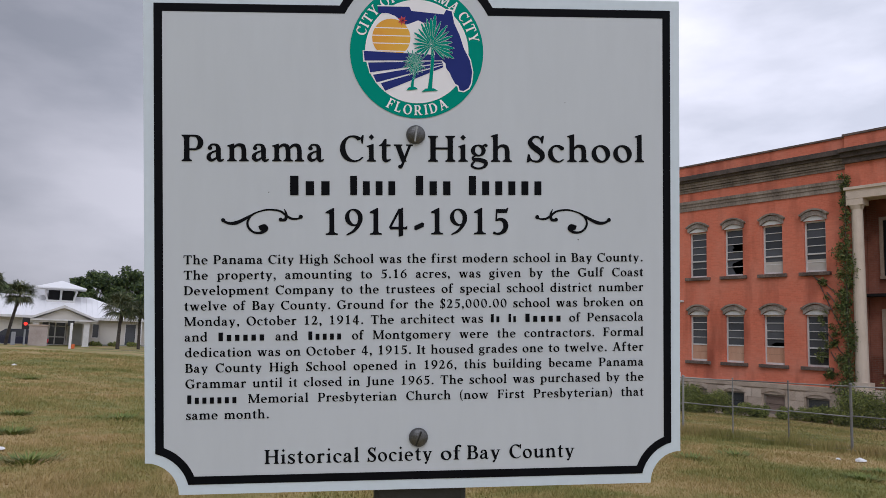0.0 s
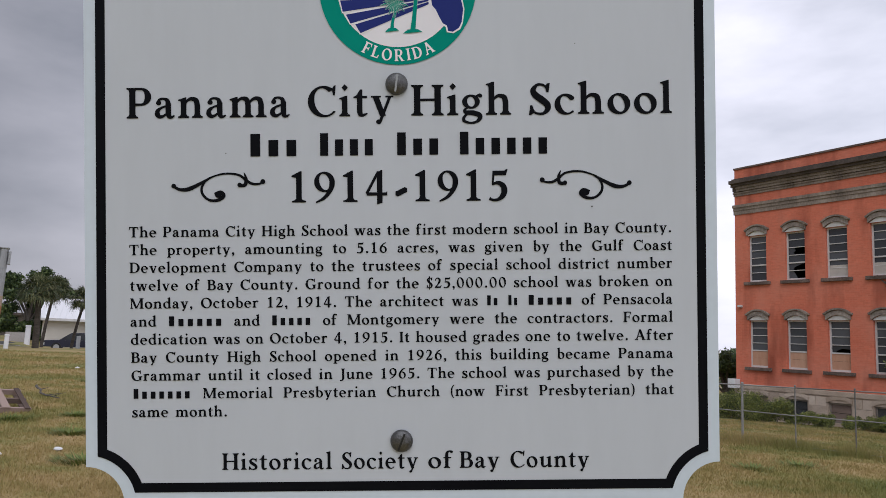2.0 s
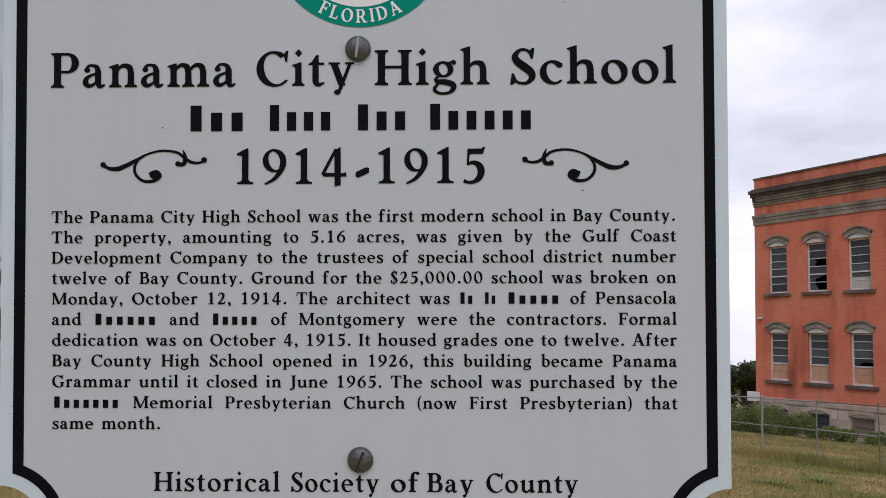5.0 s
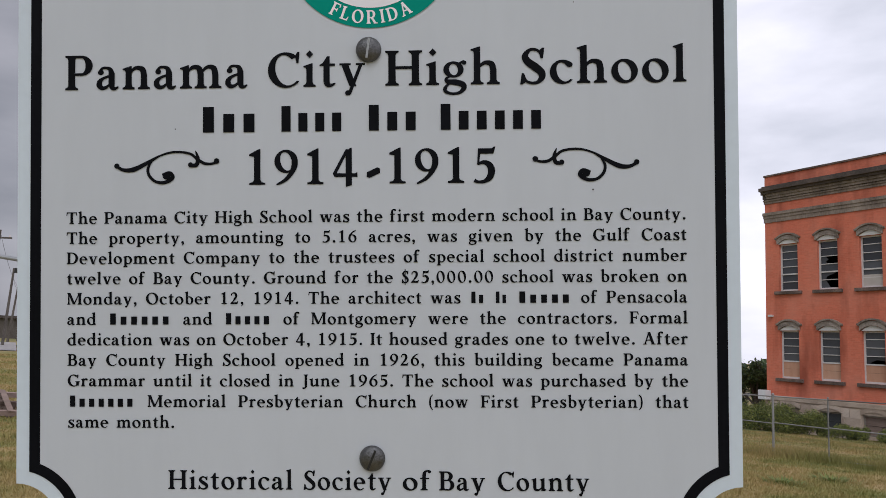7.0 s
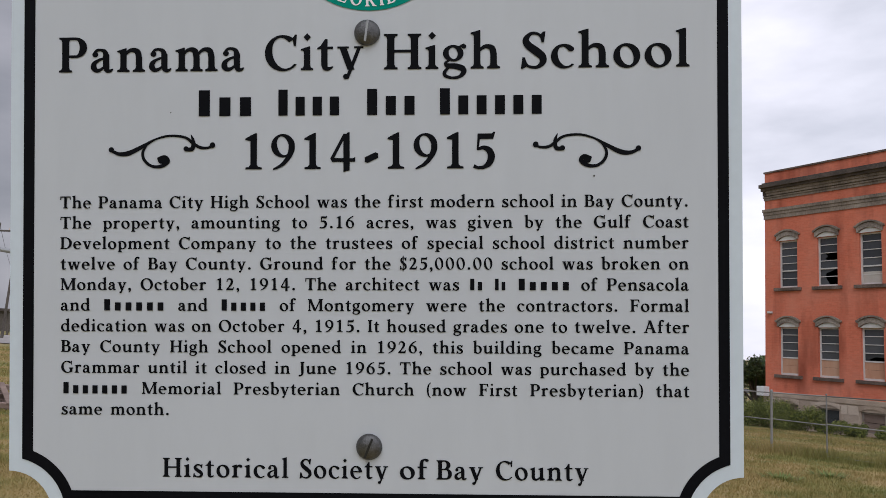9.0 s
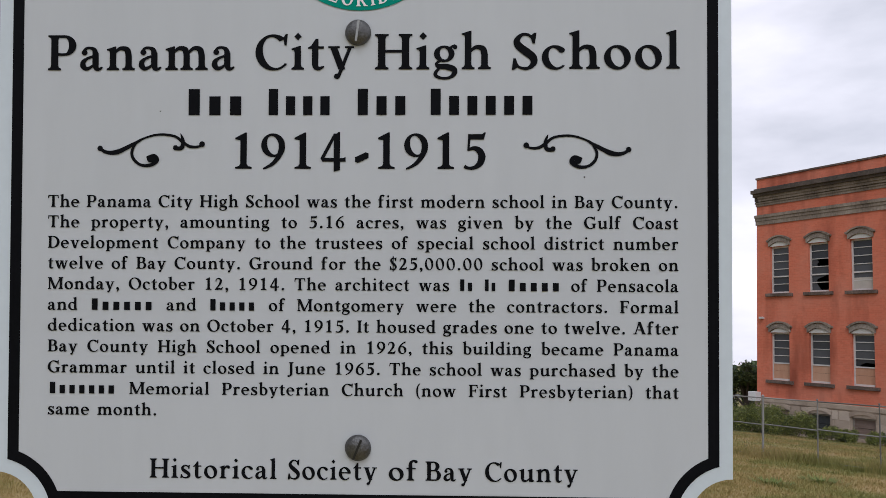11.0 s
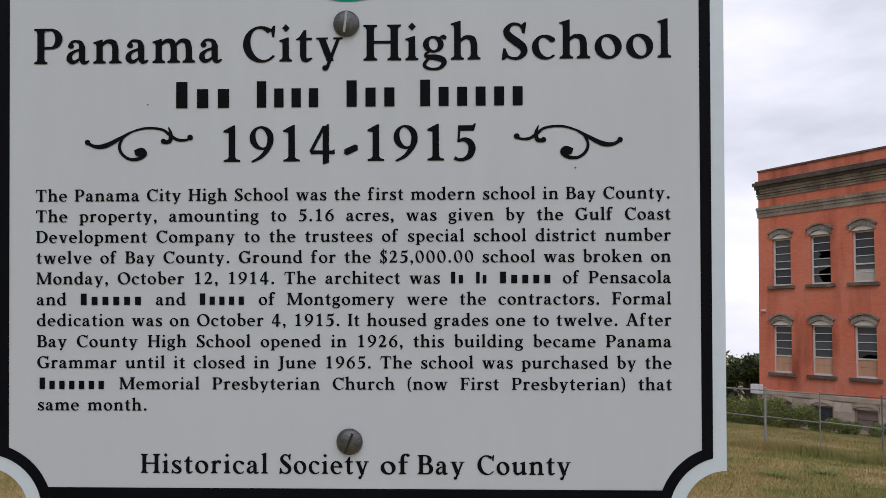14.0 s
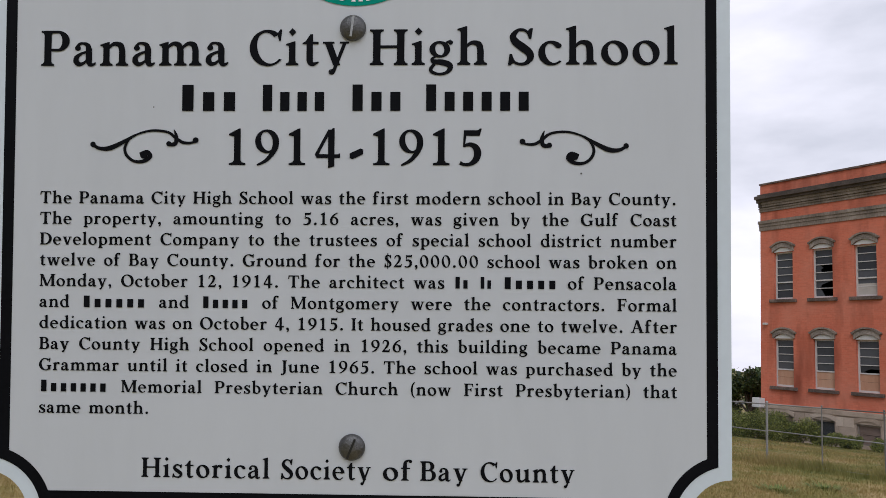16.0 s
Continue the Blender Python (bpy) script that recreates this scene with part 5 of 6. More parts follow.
# ---- trees ----
def tree(x, y, height, spread, seed, label, leaves=9000, trunk=0.22, low=0.3, leaf=0.16, mat=None):
    rng = random.Random(seed)
    ob = thing("tree", pose(x, y, ground_z(x, y) - 0.1), label, "tree")
    bm = bmesh.new()
    tube(bm, (0, 0, 0), (0.1, 0, height * 0.45), trunk, trunk * 0.65, 9)
    cs, rs = [], []
    for k in range(16):
        a, h = rng.uniform(0, 6.28), rng.uniform(low, 0.95)
        wide = spread * 0.5 * math.sin(math.pi * min(0.97, 0.16 + 0.8 * (h - low) / (1 - low)))
        r = wide * rng.uniform(0.45, 1.0)
        tip = (r * math.cos(a), r * math.sin(a), height * h)
        tube(bm, (0.05, 0, height * max(0.15, h * 0.55 - 0.1)), tip, trunk * 0.35, 0.03, 6)
        for q in range(5):
            rad = spread * rng.uniform(0.07, 0.15)
            cs.append(tuple(tip[i] + rng.uniform(-1, 1) * spread * 0.13 for i in range(3)))
            rs.append(rad)
    part("trunk", bm, BARK, ob)
    o = new("crown", leaf_mesh("crown", cs, rs, leaves, leaf, mat or LEAF, seed, squash=0.8, shell=0.3))
    o.parent = ob


def palm(x, y, height, crown, seed, label, lean=(0.0, 0.0), trunk=0.17):
    rng = random.Random(seed)
    ob = thing("palm_tree", pose(x, y, ground_z(x, y) - 0.1), label, "palm tree", "palms by the road")
    bm = bmesh.new()
    pts = [(lean[0] * (k / 6) ** 1.4, lean[1] * (k / 6) ** 1.4, height * k / 6) for k in range(7)]
    for k in range(6):
        tube(bm, pts[k], pts[k + 1], trunk * (1.15 - 0.05 * k), trunk * (1.1 - 0.05 * k), 10)
    part("trunk", bm, PALM_BARK, ob)
    top = Vector(pts[-1])
    vs, fs = [], []
    for k in range(95):
        a, e = rng.uniform(0, 6.28), math.asin(rng.uniform(-0.65, 0.97))
        out = Vector((math.cos(a) * math.cos(e), math.sin(a) * math.cos(e), math.sin(e)))
        hub = top + out * crown * rng.uniform(0.28, 0.52) + Vector((0, 0, 0.1))
        side = out.cross(Vector((0, 0, 1))).normalized()
        up = side.cross(out).normalized()
        b = len(vs)
        w = side * 0.02
        vs.extend((tuple(top - w), tuple(top + w), tuple(hub + w), tuple(hub - w)))
        fs.append((b, b + 1, b + 2, b + 3))
        for q in range(13):
            f = (q / 12 - 0.5) * 2.5
            d = (out * math.cos(f) + side * math.sin(f)).normalized()
            ln = crown * (0.6 - 0.1 * abs(f)) * rng.uniform(0.7, 1.15)
            mid, tip = hub + d * ln * 0.6 + up * 0.03, hub + d * ln - Vector((0, 0, ln * rng.uniform(0.0, 0.5)))
            e2 = d.cross(up).normalized() * crown * 0.02
            b = len(vs)
            vs.extend((tuple(hub), tuple(mid + e2), tuple(tip), tuple(mid - e2)))
            fs.append((b, b + 1, b + 2, b + 3))
    o = new("fronds", raw_mesh("fronds", vs, fs, LEAF_PALM))
    o.parent = ob


tree(17.6, 41.5, 3.3, 3.6, 31, "dark green tree behind the school's corner", leaves=22000, low=0.08, leaf=0.085)
tree(16.4, 44.5, 3.0, 3.0, 32, "low dark green tree beyond the fence", leaves=15000, low=0.08, leaf=0.085)
tree(-32.2, 83.0, 7.5, 3.6, 37, "thin dark oak behind the white-roofed building", leaves=5000, low=0.35, leaf=0.17, trunk=0.25)
tree(-31.0, 83.5, 7.5, 5.6, 33, "broad dark oak behind the white-roofed building", leaves=9000, low=0.3, leaf=0.18, trunk=0.3)
tree(-28.0, 85.5, 8.0, 6.0, 38, "tall dark oak behind the white-roofed building", leaves=9500, low=0.3, leaf=0.18, trunk=0.3)
tree(-24.8, 84.0, 6.8, 5.6, 34, "dark oak beside the white-roofed building", leaves=8500, low=0.2, leaf=0.2, trunk=0.3)
tree(-40.6, 74.8, 7.4, 5.4, 35, "dense dark oak beyond the palms", leaves=18000, low=0.05, leaf=0.18, trunk=0.3)
tree(-38.4, 76.2, 6.6, 5.0, 36, "dense dark oak beyond the palms", leaves=18000, low=0.05, leaf=0.18, trunk=0.3)
palm(-24.9, 51.6, 3.7, 1.25, 41, "cabbage palm with a leaning slender trunk", lean=(0.55, 0.2), trunk=0.1)
palm(-23.2, 43.6, 3.3, 1.4, 42, "cabbage palm with a thick dark trunk", lean=(-0.1, 0.0), trunk=0.17)
palm(-25.7, 49.1, 4.0, 1.35, 43, "cabbage palm leaning over the road verge", lean=(0.45, 0.1), trunk=0.1)
palm(-20.9, 61.8, 3.4, 1.8, 44, "cabbage palm in front of the oaks", lean=(0.05, 0.0), trunk=0.14)
palm(-19.6, 63.0, 3.0, 1.4, 45, "cabbage palm close to another one", lean=(-0.1, 0.0), trunk=0.12)

# ---- road and verge ----


def strip(name, near, far, mat, lift, a0=-75, a1=75, n=90):
    """A band of ground along the far side of the lawn, between two lines parallel to the white-roofed building."""
    dx, dy = math.cos(radians(22)), math.sin(radians(22))
    bm = bmesh.new()
    last = None
    for i in range(n + 1):
        u = a0 + (a1 - a0) * i / n
        row = []
        for d in (near, (near + far) / 2, far):
            x, y = -0.3746 * d + dx * u, 0.9272 * d + dy * u
            row.append(bm.verts.new((x, y, ground_z(x, y) + lift)))
        if last:
            for k in range(2):
                bm.faces.new((last[k], row[k], row[k + 1], last[k + 1]))
        last = row
    bmesh.ops.recalc_face_normals(bm, faces=bm.faces)
    return part(name, bm, mat)


tagged(strip("road", 56.0, 63.5, ASPHALT, 0.015), "grey asphalt street along the lawn", "road", kind="structure")
tagged(strip("pavement", 53.0, 54.2, CONCRETE, 0.02), "pale concrete pavement beside the street", "pavement", kind="structure")

bm = bmesh.new()
last = None
for i in range(19):
    r = 47.5 + 1.5 * i
    row = []
    for w in (0.0, 4.0, 8.0):
        x, y = -0.516 * r - 0.857 * w, 0.857 * r - 0.515 * w
        row.append(bm.verts.new((x, y, ground_z(x, y) + 0.03)))
    if last:
        for k in range(2):
            bm.faces.new((last[k], last[k + 1], row[k + 1], row[k]))
    last = row
bmesh.ops.recalc_face_normals(bm, faces=bm.faces)
tagged(part("road", bm, CONCRETE), "pale worn side street beside the signal mast", "road", kind="structure")

# ---- white-roofed building ----
CHURCH = pose(-26.9, 65.9, -0.35, 0, 0, 22)
hall = thing("white_roofed_building", CHURCH, "low beige building with white metal roof, cupola and gabled entrance", "building")
X0, X1, YW, YB, EAVE = -7.15, 7.0, 4.2, 15.0, 2.65
ENTRY0 = -2.0
bm = bmesh.new()
holed_wall(bm, X0, X1, -0.4, EAVE, YW, YW + 0.25, [(ENTRY0 + 0.1, 0.2, 0.0, 2.3), (2.35, 2.95, 0.75, 2.1), (5.2, 6.2, 0.0, 2.2)])
box(bm, X0, X0 + 0.25, YW + 0.25, YB, -0.4, EAVE)
box(bm, X1 - 0.25, X1, YW + 0.25, YB, -0.4, EAVE)
box(bm, X0, X1, YB, YB + 0.25, -0.4, EAVE)
part("wall", bm, STUCCO, hall, "beige stucco wall")
# added near-black sheet in place of the hall's unlit inside
part("inner_wall", boxes((X0 + 0.3, X1 - 0.3, YW + 1.5, YW + 1.6, -0.3, EAVE - 0.02)), VOID, hall)
part("floor", boxes((X0 + 0.26, X1 - 0.26, YW + 0.26, YB - 0.02, -0.3, -0.05)), CONCRETE, hall)
# hip roof with a gable end
bm = bmesh.new()
xa, xb, ya, yb, rz = X0 - 0.4, X1 + 0.6, YW - 0.7, YB + 0.7, EAVE + 2.05
ym = (ya + yb) / 2
v = [bm.verts.new(c) for c in ((xa, ya, EAVE), (xb, ya, EAVE), (xb, yb, EAVE), (xa, yb, EAVE), (xa, ym, rz), (xb - 5.5, ym, rz))]
for q in ((0, 1, 5, 4), (1, 2, 5), (2, 3, 4, 5), (3, 0, 4), (0, 3, 2, 1)):
    bm.faces.new([v[i] for i in q])
bmesh.ops.recalc_face_normals(bm, faces=bm.faces)
roof = part("roof", bm, METAL_ROOF, hall, "white standing-seam metal roof")
slope = (rz - EAVE) / (ym - ya)
for k in range(32):
    x = xa + 0.3 + k * 0.5
    if x > xb - 0.4:
        break
    top = ym if x < xb - 5.5 else ya + (ym - ya) * (xb - x) / 5.5
    bm = bmesh.new()
    tube(bm, (x, ya, EAVE + 0.02), (x, top, EAVE + 0.02 + slope * (top - ya)), 0.022, sides=4)
    part("seam", bm, METAL_ROOF, roof)
part("fascia", boxes((xa, xb, ya - 0.03, ya + 0.02, EAVE - 0.22, EAVE - 0.01), (xb - 0.02, xb + 0.03, ya, yb, EAVE - 0.22, EAVE - 0.01), (xa - 0.03, xa + 0.02, ya, yb, EAVE - 0.22, EAVE - 0.01)), WHITE_WOOD, hall)
# gabled entrance
GX0, GX1, GZ = -2.75, 2.6, 2.35
gm = (GX0 + GX1) / 2 - 0.05
bm = bmesh.new()
for q in range(2):
    xe, zz = (GX0, GZ) if q == 0 else (GX1, GZ)
    o1 = [bm.verts.new(c) for c in ((xe, -0.6, zz), (xe, YW + 2.5, zz), (gm, YW + 2.5, zz + 1.12), (gm, -0.6, zz + 1.12))]
    o2 = [bm.verts.new(c.co + Vector((0, 0, 0.12))) for c in o1]
    bm.faces.new(o1)
    bm.faces.new(o2[::-1])
    for i in range(4):
        bm.faces.new((o1[i], o1[(i + 1) % 4], o2[(i + 1) % 4], o2[i]))
bmesh.ops.recalc_face_normals(bm, faces=bm.faces)
part("gable_roof", bm, METAL_ROOF, hall)
bm = bmesh.new()
prism(bm, [(GX0 + 0.45, GZ + 0.0), (GX1 - 0.45, GZ + 0.0), (gm, GZ + 1.0)], -0.35, -0.2)
part("pediment", bm, STUCCO, hall, "beige triangular pediment")
for sx in (GX0, GX1):
    bm = bmesh.new()
    prism(bm, [(sx, GZ - 0.06), (sx, GZ + 0.13), (gm, GZ + 1.25), (gm, GZ + 1.02)], -0.68, -0.6)
    part("rake_board", bm, WHITE_WOOD, hall)
part("entrance_beam", boxes((GX0 + 0.1, GX1 - 0.1, -0.45, 0.2, GZ - 0.28, GZ - 0.02), (GX0 - 0.02, GX1 + 0.02, -0.62, -0.5, GZ - 0.12, GZ + 0.02)), WHITE_WOOD, hall)
part("soffit", boxes((GX0 + 0.1, GX1 - 0.1, 0.2, YW, GZ - 0.1, GZ - 0.04)), STUCCO, hall)
for xc in (-2.2, 1.75):
    part("column", boxes((xc - 0.24, xc + 0.24, -0.35, 0.15, -0.25, GZ - 0.28), (xc - 0.3, xc + 0.3, -0.42, 0.2, -0.25, 0.1), bevel=0.01), WHITE_WOOD, hall)
part("entrance_floor", boxes((GX0, GX1, -0.6, YW, -0.4, -0.04)), CONCRETE, hall)
front = part("entrance_glazing", boxes(*[(x - 0.05, x + 0.05, YW - 0.06, YW + 0.04, 0.0, 2.25) for x in (-1.85, -1.25, -0.72, 0.12)], (-1.9, 0.17, YW - 0.06, YW + 0.04, 2.2, 2.3), (-1.9, 0.17, YW - 0.06, YW + 0.04, 0.72, 0.8), (-1.9, 0.17, YW - 0.06, YW + 0.04, -0.03, 0.08), (-1.9, 0.17, YW - 0.06, YW + 0.04, 1.72, 1.78)), WHITE_WOOD, hall, "white-framed glass entrance doors")
for a, b in ((-1.8, -1.3), (-1.2, -0.77), (-0.67, 0.07)):
    for z0, z1 in ((0.08, 0.72), (0.8, 1.72), (1.78, 2.2)):
        part("pane", boxes((a, b, YW - 0.01, YW + 0.0, z0, z1)), PANE, front)
SAGE = material("sage_panel", tones((0.3, 0.31, 0.28), 0.06), rough=0.85)
part("side_panel", boxes((0.35, 1.5, YW - 0.08, YW - 0.002, 0.0, 2.3)), SAGE, hall, "grey-green entrance panel")
for a, b, z0, z1 in ((2.35, 2.95, 0.75, 2.1), (5.2, 6.2, 0.0, 2.2)):
    wf = part("window", boxes((a, a + 0.06, YW + 0.05, YW + 0.15, z0, z1), (b - 0.06, b, YW + 0.05, YW + 0.15, z0, z1), (a, b, YW + 0.05, YW + 0.15, z1 - 0.06, z1), (a, b, YW + 0.05, YW + 0.15, z0, z0 + 0.06)), WHITE_WOOD, hall)
    part("pane", boxes((a + 0.06, b - 0.06, YW + 0.09, YW + 0.1, z0 + 0.06, z1 - 0.06)), PANE, wf)
part("porch_column", boxes((6.35, 6.65, YW - 0.6, YW - 0.3, -0.3, EAVE - 0.01)), WHITE_WOOD, hall)
part("plinth", boxes((2.0, 7.2, YW - 0.35, YW - 0.02, -0.4, 0.2)), SAGE, hall)
# cupola
cx, cy, cz = -0.55, 8.9, EAVE + 1.55
part("cupola_wall", boxes((cx - 1.25, cx + 1.25, cy - 1.25, cy + 1.25, cz - 0.6, cz + 0.05), (cx - 1.3, cx + 1.3, cy - 1.3, cy + 1.3, cz + 1.0, cz + 1.14)), WHITE_WOOD, hall, "white square cupola")
for px, py in ((-1, -1), (0, -1), (1, -1), (-1, 1), (1, 1), (1, 0), (-1, 0)):
    bm = bmesh.new()
    flare_ = 0.22
    a = Vector((cx + px * 1.15, cy + py * 1.15, cz + 0.05))
    b = Vector((cx + px * (1.15 + flare_ * abs(px)), cy + py * 1.25, cz + 1.0))
    tube(bm, a, b, 0.1, 0.1, 4)
    part("cupola_post", bm, WHITE_WOOD, hall)
part("cupola_glass", boxes((cx - 1.1, cx + 1.1, cy - 1.05, cy + 1.05, cz + 0.06, cz + 1.0)), VOID, hall, "dark cupola glazing")
bm = bmesh.new()
v = [bm.verts.new((cx + a * 2.2, cy + b * 2.2, cz + 1.14)) for a, b in ((-1, -1), (1, -1), (1, 1), (-1, 1))]
w = [bm.verts.new((c.co.x, c.co.y, c.co.z + 0.1)) for c in v]
top = bm.verts.new((cx, cy, cz + 2.0))
bm.faces.new(v[::-1])
for i in range(4):
    bm.faces.new((v[i], v[(i + 1) % 4], w[(i + 1) % 4], w[i]))
    bm.faces.new((w[i], w[(i + 1) % 4], top))
part("cupola_roof", bm, METAL_ROOF, hall, "white pyramid roof")

# low dark planting along the hall's foot
for k, lx in enumerate((2.7, 4.3, 5.9)):
    shrub(-26.9 + lx * math.cos(radians(22)) - 3.1 * math.sin(radians(22)), 65.9 + lx * math.sin(radians(22)) + 3.1 * math.cos(radians(22)), 1.5, 0.55, 60 + k, "low dark shrub at the foot of the beige building", group="planting at the hall")

# ---- by the road ----
VIEW = 24.0
x, y = -20.95, 47.3
block = thing("masonry_pier", pose(x, y, ground_z(x, y) - 0.05, 0, 0, VIEW), "greyish pink masonry pier with a flat cap", "pier")
PIER = material("pinkish_masonry", [(0.3, 0.25, 0.225), (0.4, 0.34, 0.31), (0.48, 0.42, 0.385)], rough=0.9, scale=1.5, fine=25, bump=0.2)
part("body", boxes((-0.52, 0.52, -0.3, 0.3, 0, 1.28), bevel=0.015), PIER, block)
part("cap", boxes((-0.58, 0.58, -0.36, 0.36, 1.28, 1.36), bevel=0.01), STONE, block)
x, y = -22.8, 49.6
light = thing("traffic_signal", pose(x, y, ground_z(x, y), 0, 0, VIEW), "black traffic signal head with a lit red lamp on a post", "traffic signal")
bm = bmesh.new()
tube(bm, (0, 0.1, 0), (0, 0.1, 1.3), 0.06, sides=10)
part("post", bm, GALV, light)
part("housing", boxes((-0.2, 0.24, -0.08, 0.14, 1.15, 1.9), bevel=0.03), BLACK_PLASTIC, light)
bm = bmesh.new()
tube(bm, (0, -0.08, 1.5), (0, -0.12, 1.5), 0.11, 0.1, 20)
part("lamp", bm, RED_LAMP, light, "glowing red lamp")
part("controller", boxes((-0.75, -0.5, -0.05, 0.15, 0.0, 0.95), bevel=0.02), GALV, light)
x, y = -17.6, 43.8
stake = thing("marker_stake", pose(x, y, ground_z(x, y), 0, 0, VIEW), "white utility marker stake with orange foot", "stake")
part("rod", boxes((-0.07, 0.07, -0.03, 0.03, 0, 1.5), bevel=0.01), PAPER, stake)
part("plate", boxes((-0.22, 0.14, 0.032, 0.06, 1.3, 1.62), bevel=0.008), BLACK_PLASTIC, stake, "dark square plate")
part("foot", boxes((0.08, 0.26, -0.06, 0.06, 0, 0.26), bevel=0.03), ORANGE, stake)


def car(x, y, turn, paint, label):
    """A parked car: body, glass, wheels and lamps."""
    ob = thing("sedan", pose(x, y, ground_z(x, y) + 0.03, 0, 0, turn), label, "car")
    L, H = 4.5, 0.8
    prof = [(-L / 2, 0.35), (L / 2, 0.35), (L / 2, H - 0.15), (L / 2 - 0.1, H), (L / 2 - 1.3, H + 0.05), (-L / 2 + 0.1, H + 0.05), (-L / 2, H - 0.1)]
    bm = bmesh.new()
    prism(bm, prof, -0.85, 0.85)
    part("body", bm, paint, ob)
    cab = [(-1.7, H + 0.05), (1.2, H + 0.05), (0.45, H + 0.58), (-0.9, H + 0.6)]
    bm = bmesh.new()
    prism(bm, cab, -0.72, 0.72)
    part("cabin", bm, paint, ob)
    bm = bmesh.new()
    glass = [(a * 0.86 + 0.02, H + 0.1 + (z - H - 0.05) * 0.82) for a, z in cab]
    prism(bm, glass, -0.73, 0.73)
    part("side_glass", bm, PANE, ob)
    for wx in (-L / 2 + 0.9, L / 2 - 0.9):
        for wy in (-0.82, 0.82):
            bm = bmesh.new()
            tube(bm, (wx, wy - 0.11, 0.33), (wx, wy + 0.11, 0.33), 0.33, sides=20)
            wheel = part("wheel", bm, BLACK_PLASTIC, ob)
            bm = bmesh.new()
            tube(bm, (wx, wy - 0.115, 0.33), (wx, wy + 0.115, 0.33), 0.2, sides=14)
            part("rim", bm, ALUMINIUM, wheel)
    for wy in (-0.7, 0.7):
        part("tail_light", boxes((-L / 2 - 0.02, -L / 2 + 0.12, wy - 0.16, wy + 0.16, H - 0.32, H - 0.08), bevel=0.01), SEAL_RED, ob)
        part("headlight", boxes((L / 2 - 0.12, L / 2 + 0.02, wy - 0.16, wy + 0.16, H - 0.32, H - 0.12), bevel=0.01), PAPER, ob)


MAROON_PAINT = material("maroon_car_paint", tones((0.10, 0.02, 0.022), 0.1), rough=0.3)
car(17.5, 48.5, -21, MAROON_PAINT, "dark maroon sedan parked beyond the fence")
NAVY_PAINT = material("navy_car_paint", tones((0.02, 0.022, 0.045), 0.15), rough=0.3)
car(-25.71, 54.32, 202, NAVY_PAINT, "dark navy sedan waiting on the street at the signal")

# signal mast with its arm
x, y = -24.35, 41.0
z = ground_z(x, y)
mast = thing("signal_mast", pose(x, y, z, 0, 1.3, 30), "grey steel signal mast with rust-brown lower half and a long arm", "signal mast")
bm = bmesh.new()
tube(bm, (0, 0, -0.1), (0.0, 0, 2.3), 0.30, 0.285, 16)
part("lower_pole", bm, RUST, mast, "rust-brown painted lower pole")
FADED = material("faded_rust_paint", [(0.3, 0.19, 0.11), (0.36, 0.27, 0.19), (0.4, 0.35, 0.3)], rough=0.8, scale=1.2, fine=12)
bm = bmesh.new()
tube(bm, (0, 0, 2.3), (0, 0, 2.9), 0.285, 0.275, 16)
part("faded_band", bm, FADED, mast, "faded brown paint band")
bm = bmesh.new()
tube(bm, (0, 0, 2.9), (0, 0, 5.6), 0.275, 0.26, 16)
part("upper_pole", bm, GALV, mast)
bm = bmesh.new()
tube(bm, (-0.1, 0, 5.15), (-11, 0, 5.9), 0.13, 0.07, 12)
part("arm", bm, GALV, mast)
part("joint_box", boxes((-0.38, -0.2, -0.3, 0.3, 4.95, 5.6), (-0.3, 0.3, -0.3, 0.3, 5.58, 5.66), (0.27, 0.40, -0.22, 0.22, 4.7, 5.45), bevel=0.03), GALV, mast)
part("camera_housing", boxes((-1.0, -0.68, -0.13, 0.13, 4.42, 4.7), (-0.75, -0.52, -0.1, 0.1, 4.6, 4.82), (-0.6, -0.25, -0.05, 0.05, 4.62, 4.72), bevel=0.02), BLACK_PLASTIC, mast)
# white bollard, low wall, poles
for bx, by, h, r in ((-22.9, 40.0, 0.72, 0.12), (-30.1, 55.5, 1.45, 0.2)):
    ob = thing("bollard", pose(bx, by, ground_z(bx, by)), "white round concrete bollard by the verge", "bollard", "bollards")
    bm = bmesh.new()
    tube(bm, (0, 0, -0.05), (0, 0, h), r, r * 0.9, 14)
    part("shaft", bm, PAPER, ob)
    bm = bmesh.new()
    tube(bm, (0, 0, h), (0, 0, h + 0.07), r * 1.15, r * 0.9, 14)
    part("cap", bm, PAPER, ob)
x, y = -32.6, 60.8
tagged(part("garden_wall", boxes((-1.9, -0.3, -0.1, 0.1, -0.1, 1.0)), CONCRETE), "low grey concrete garden wall", "wall").matrix_world = pose(x, y, ground_z(x, y), 0, 0, 22)


def utility_pole(x, y, h, lean, label, arm=False):
    ob = thing("utility_pole", pose(x, y, ground_z(x, y)), label, "utility pole", "utility poles")
    bm = bmesh.new()
    tube(bm, (0, 0, -0.1), (lean, 0, h), 0.11, 0.07, 9)
    part("pole", bm, BARK, ob)
    if not arm:
        return
    part("crossarm", boxes((lean - 0.9, lean + 0.9, -0.06, 0.06, h - 0.65, h - 0.53)), BARK, ob)
    for k in (-0.75, 0.0, 0.75):
        bm = bmesh.new()
        tube(bm, (lean + k, 0, h - 0.53), (lean + k, 0, h - 0.38), 0.035, 0.025, 8)
        part("insulator", bm, STONE, ob)


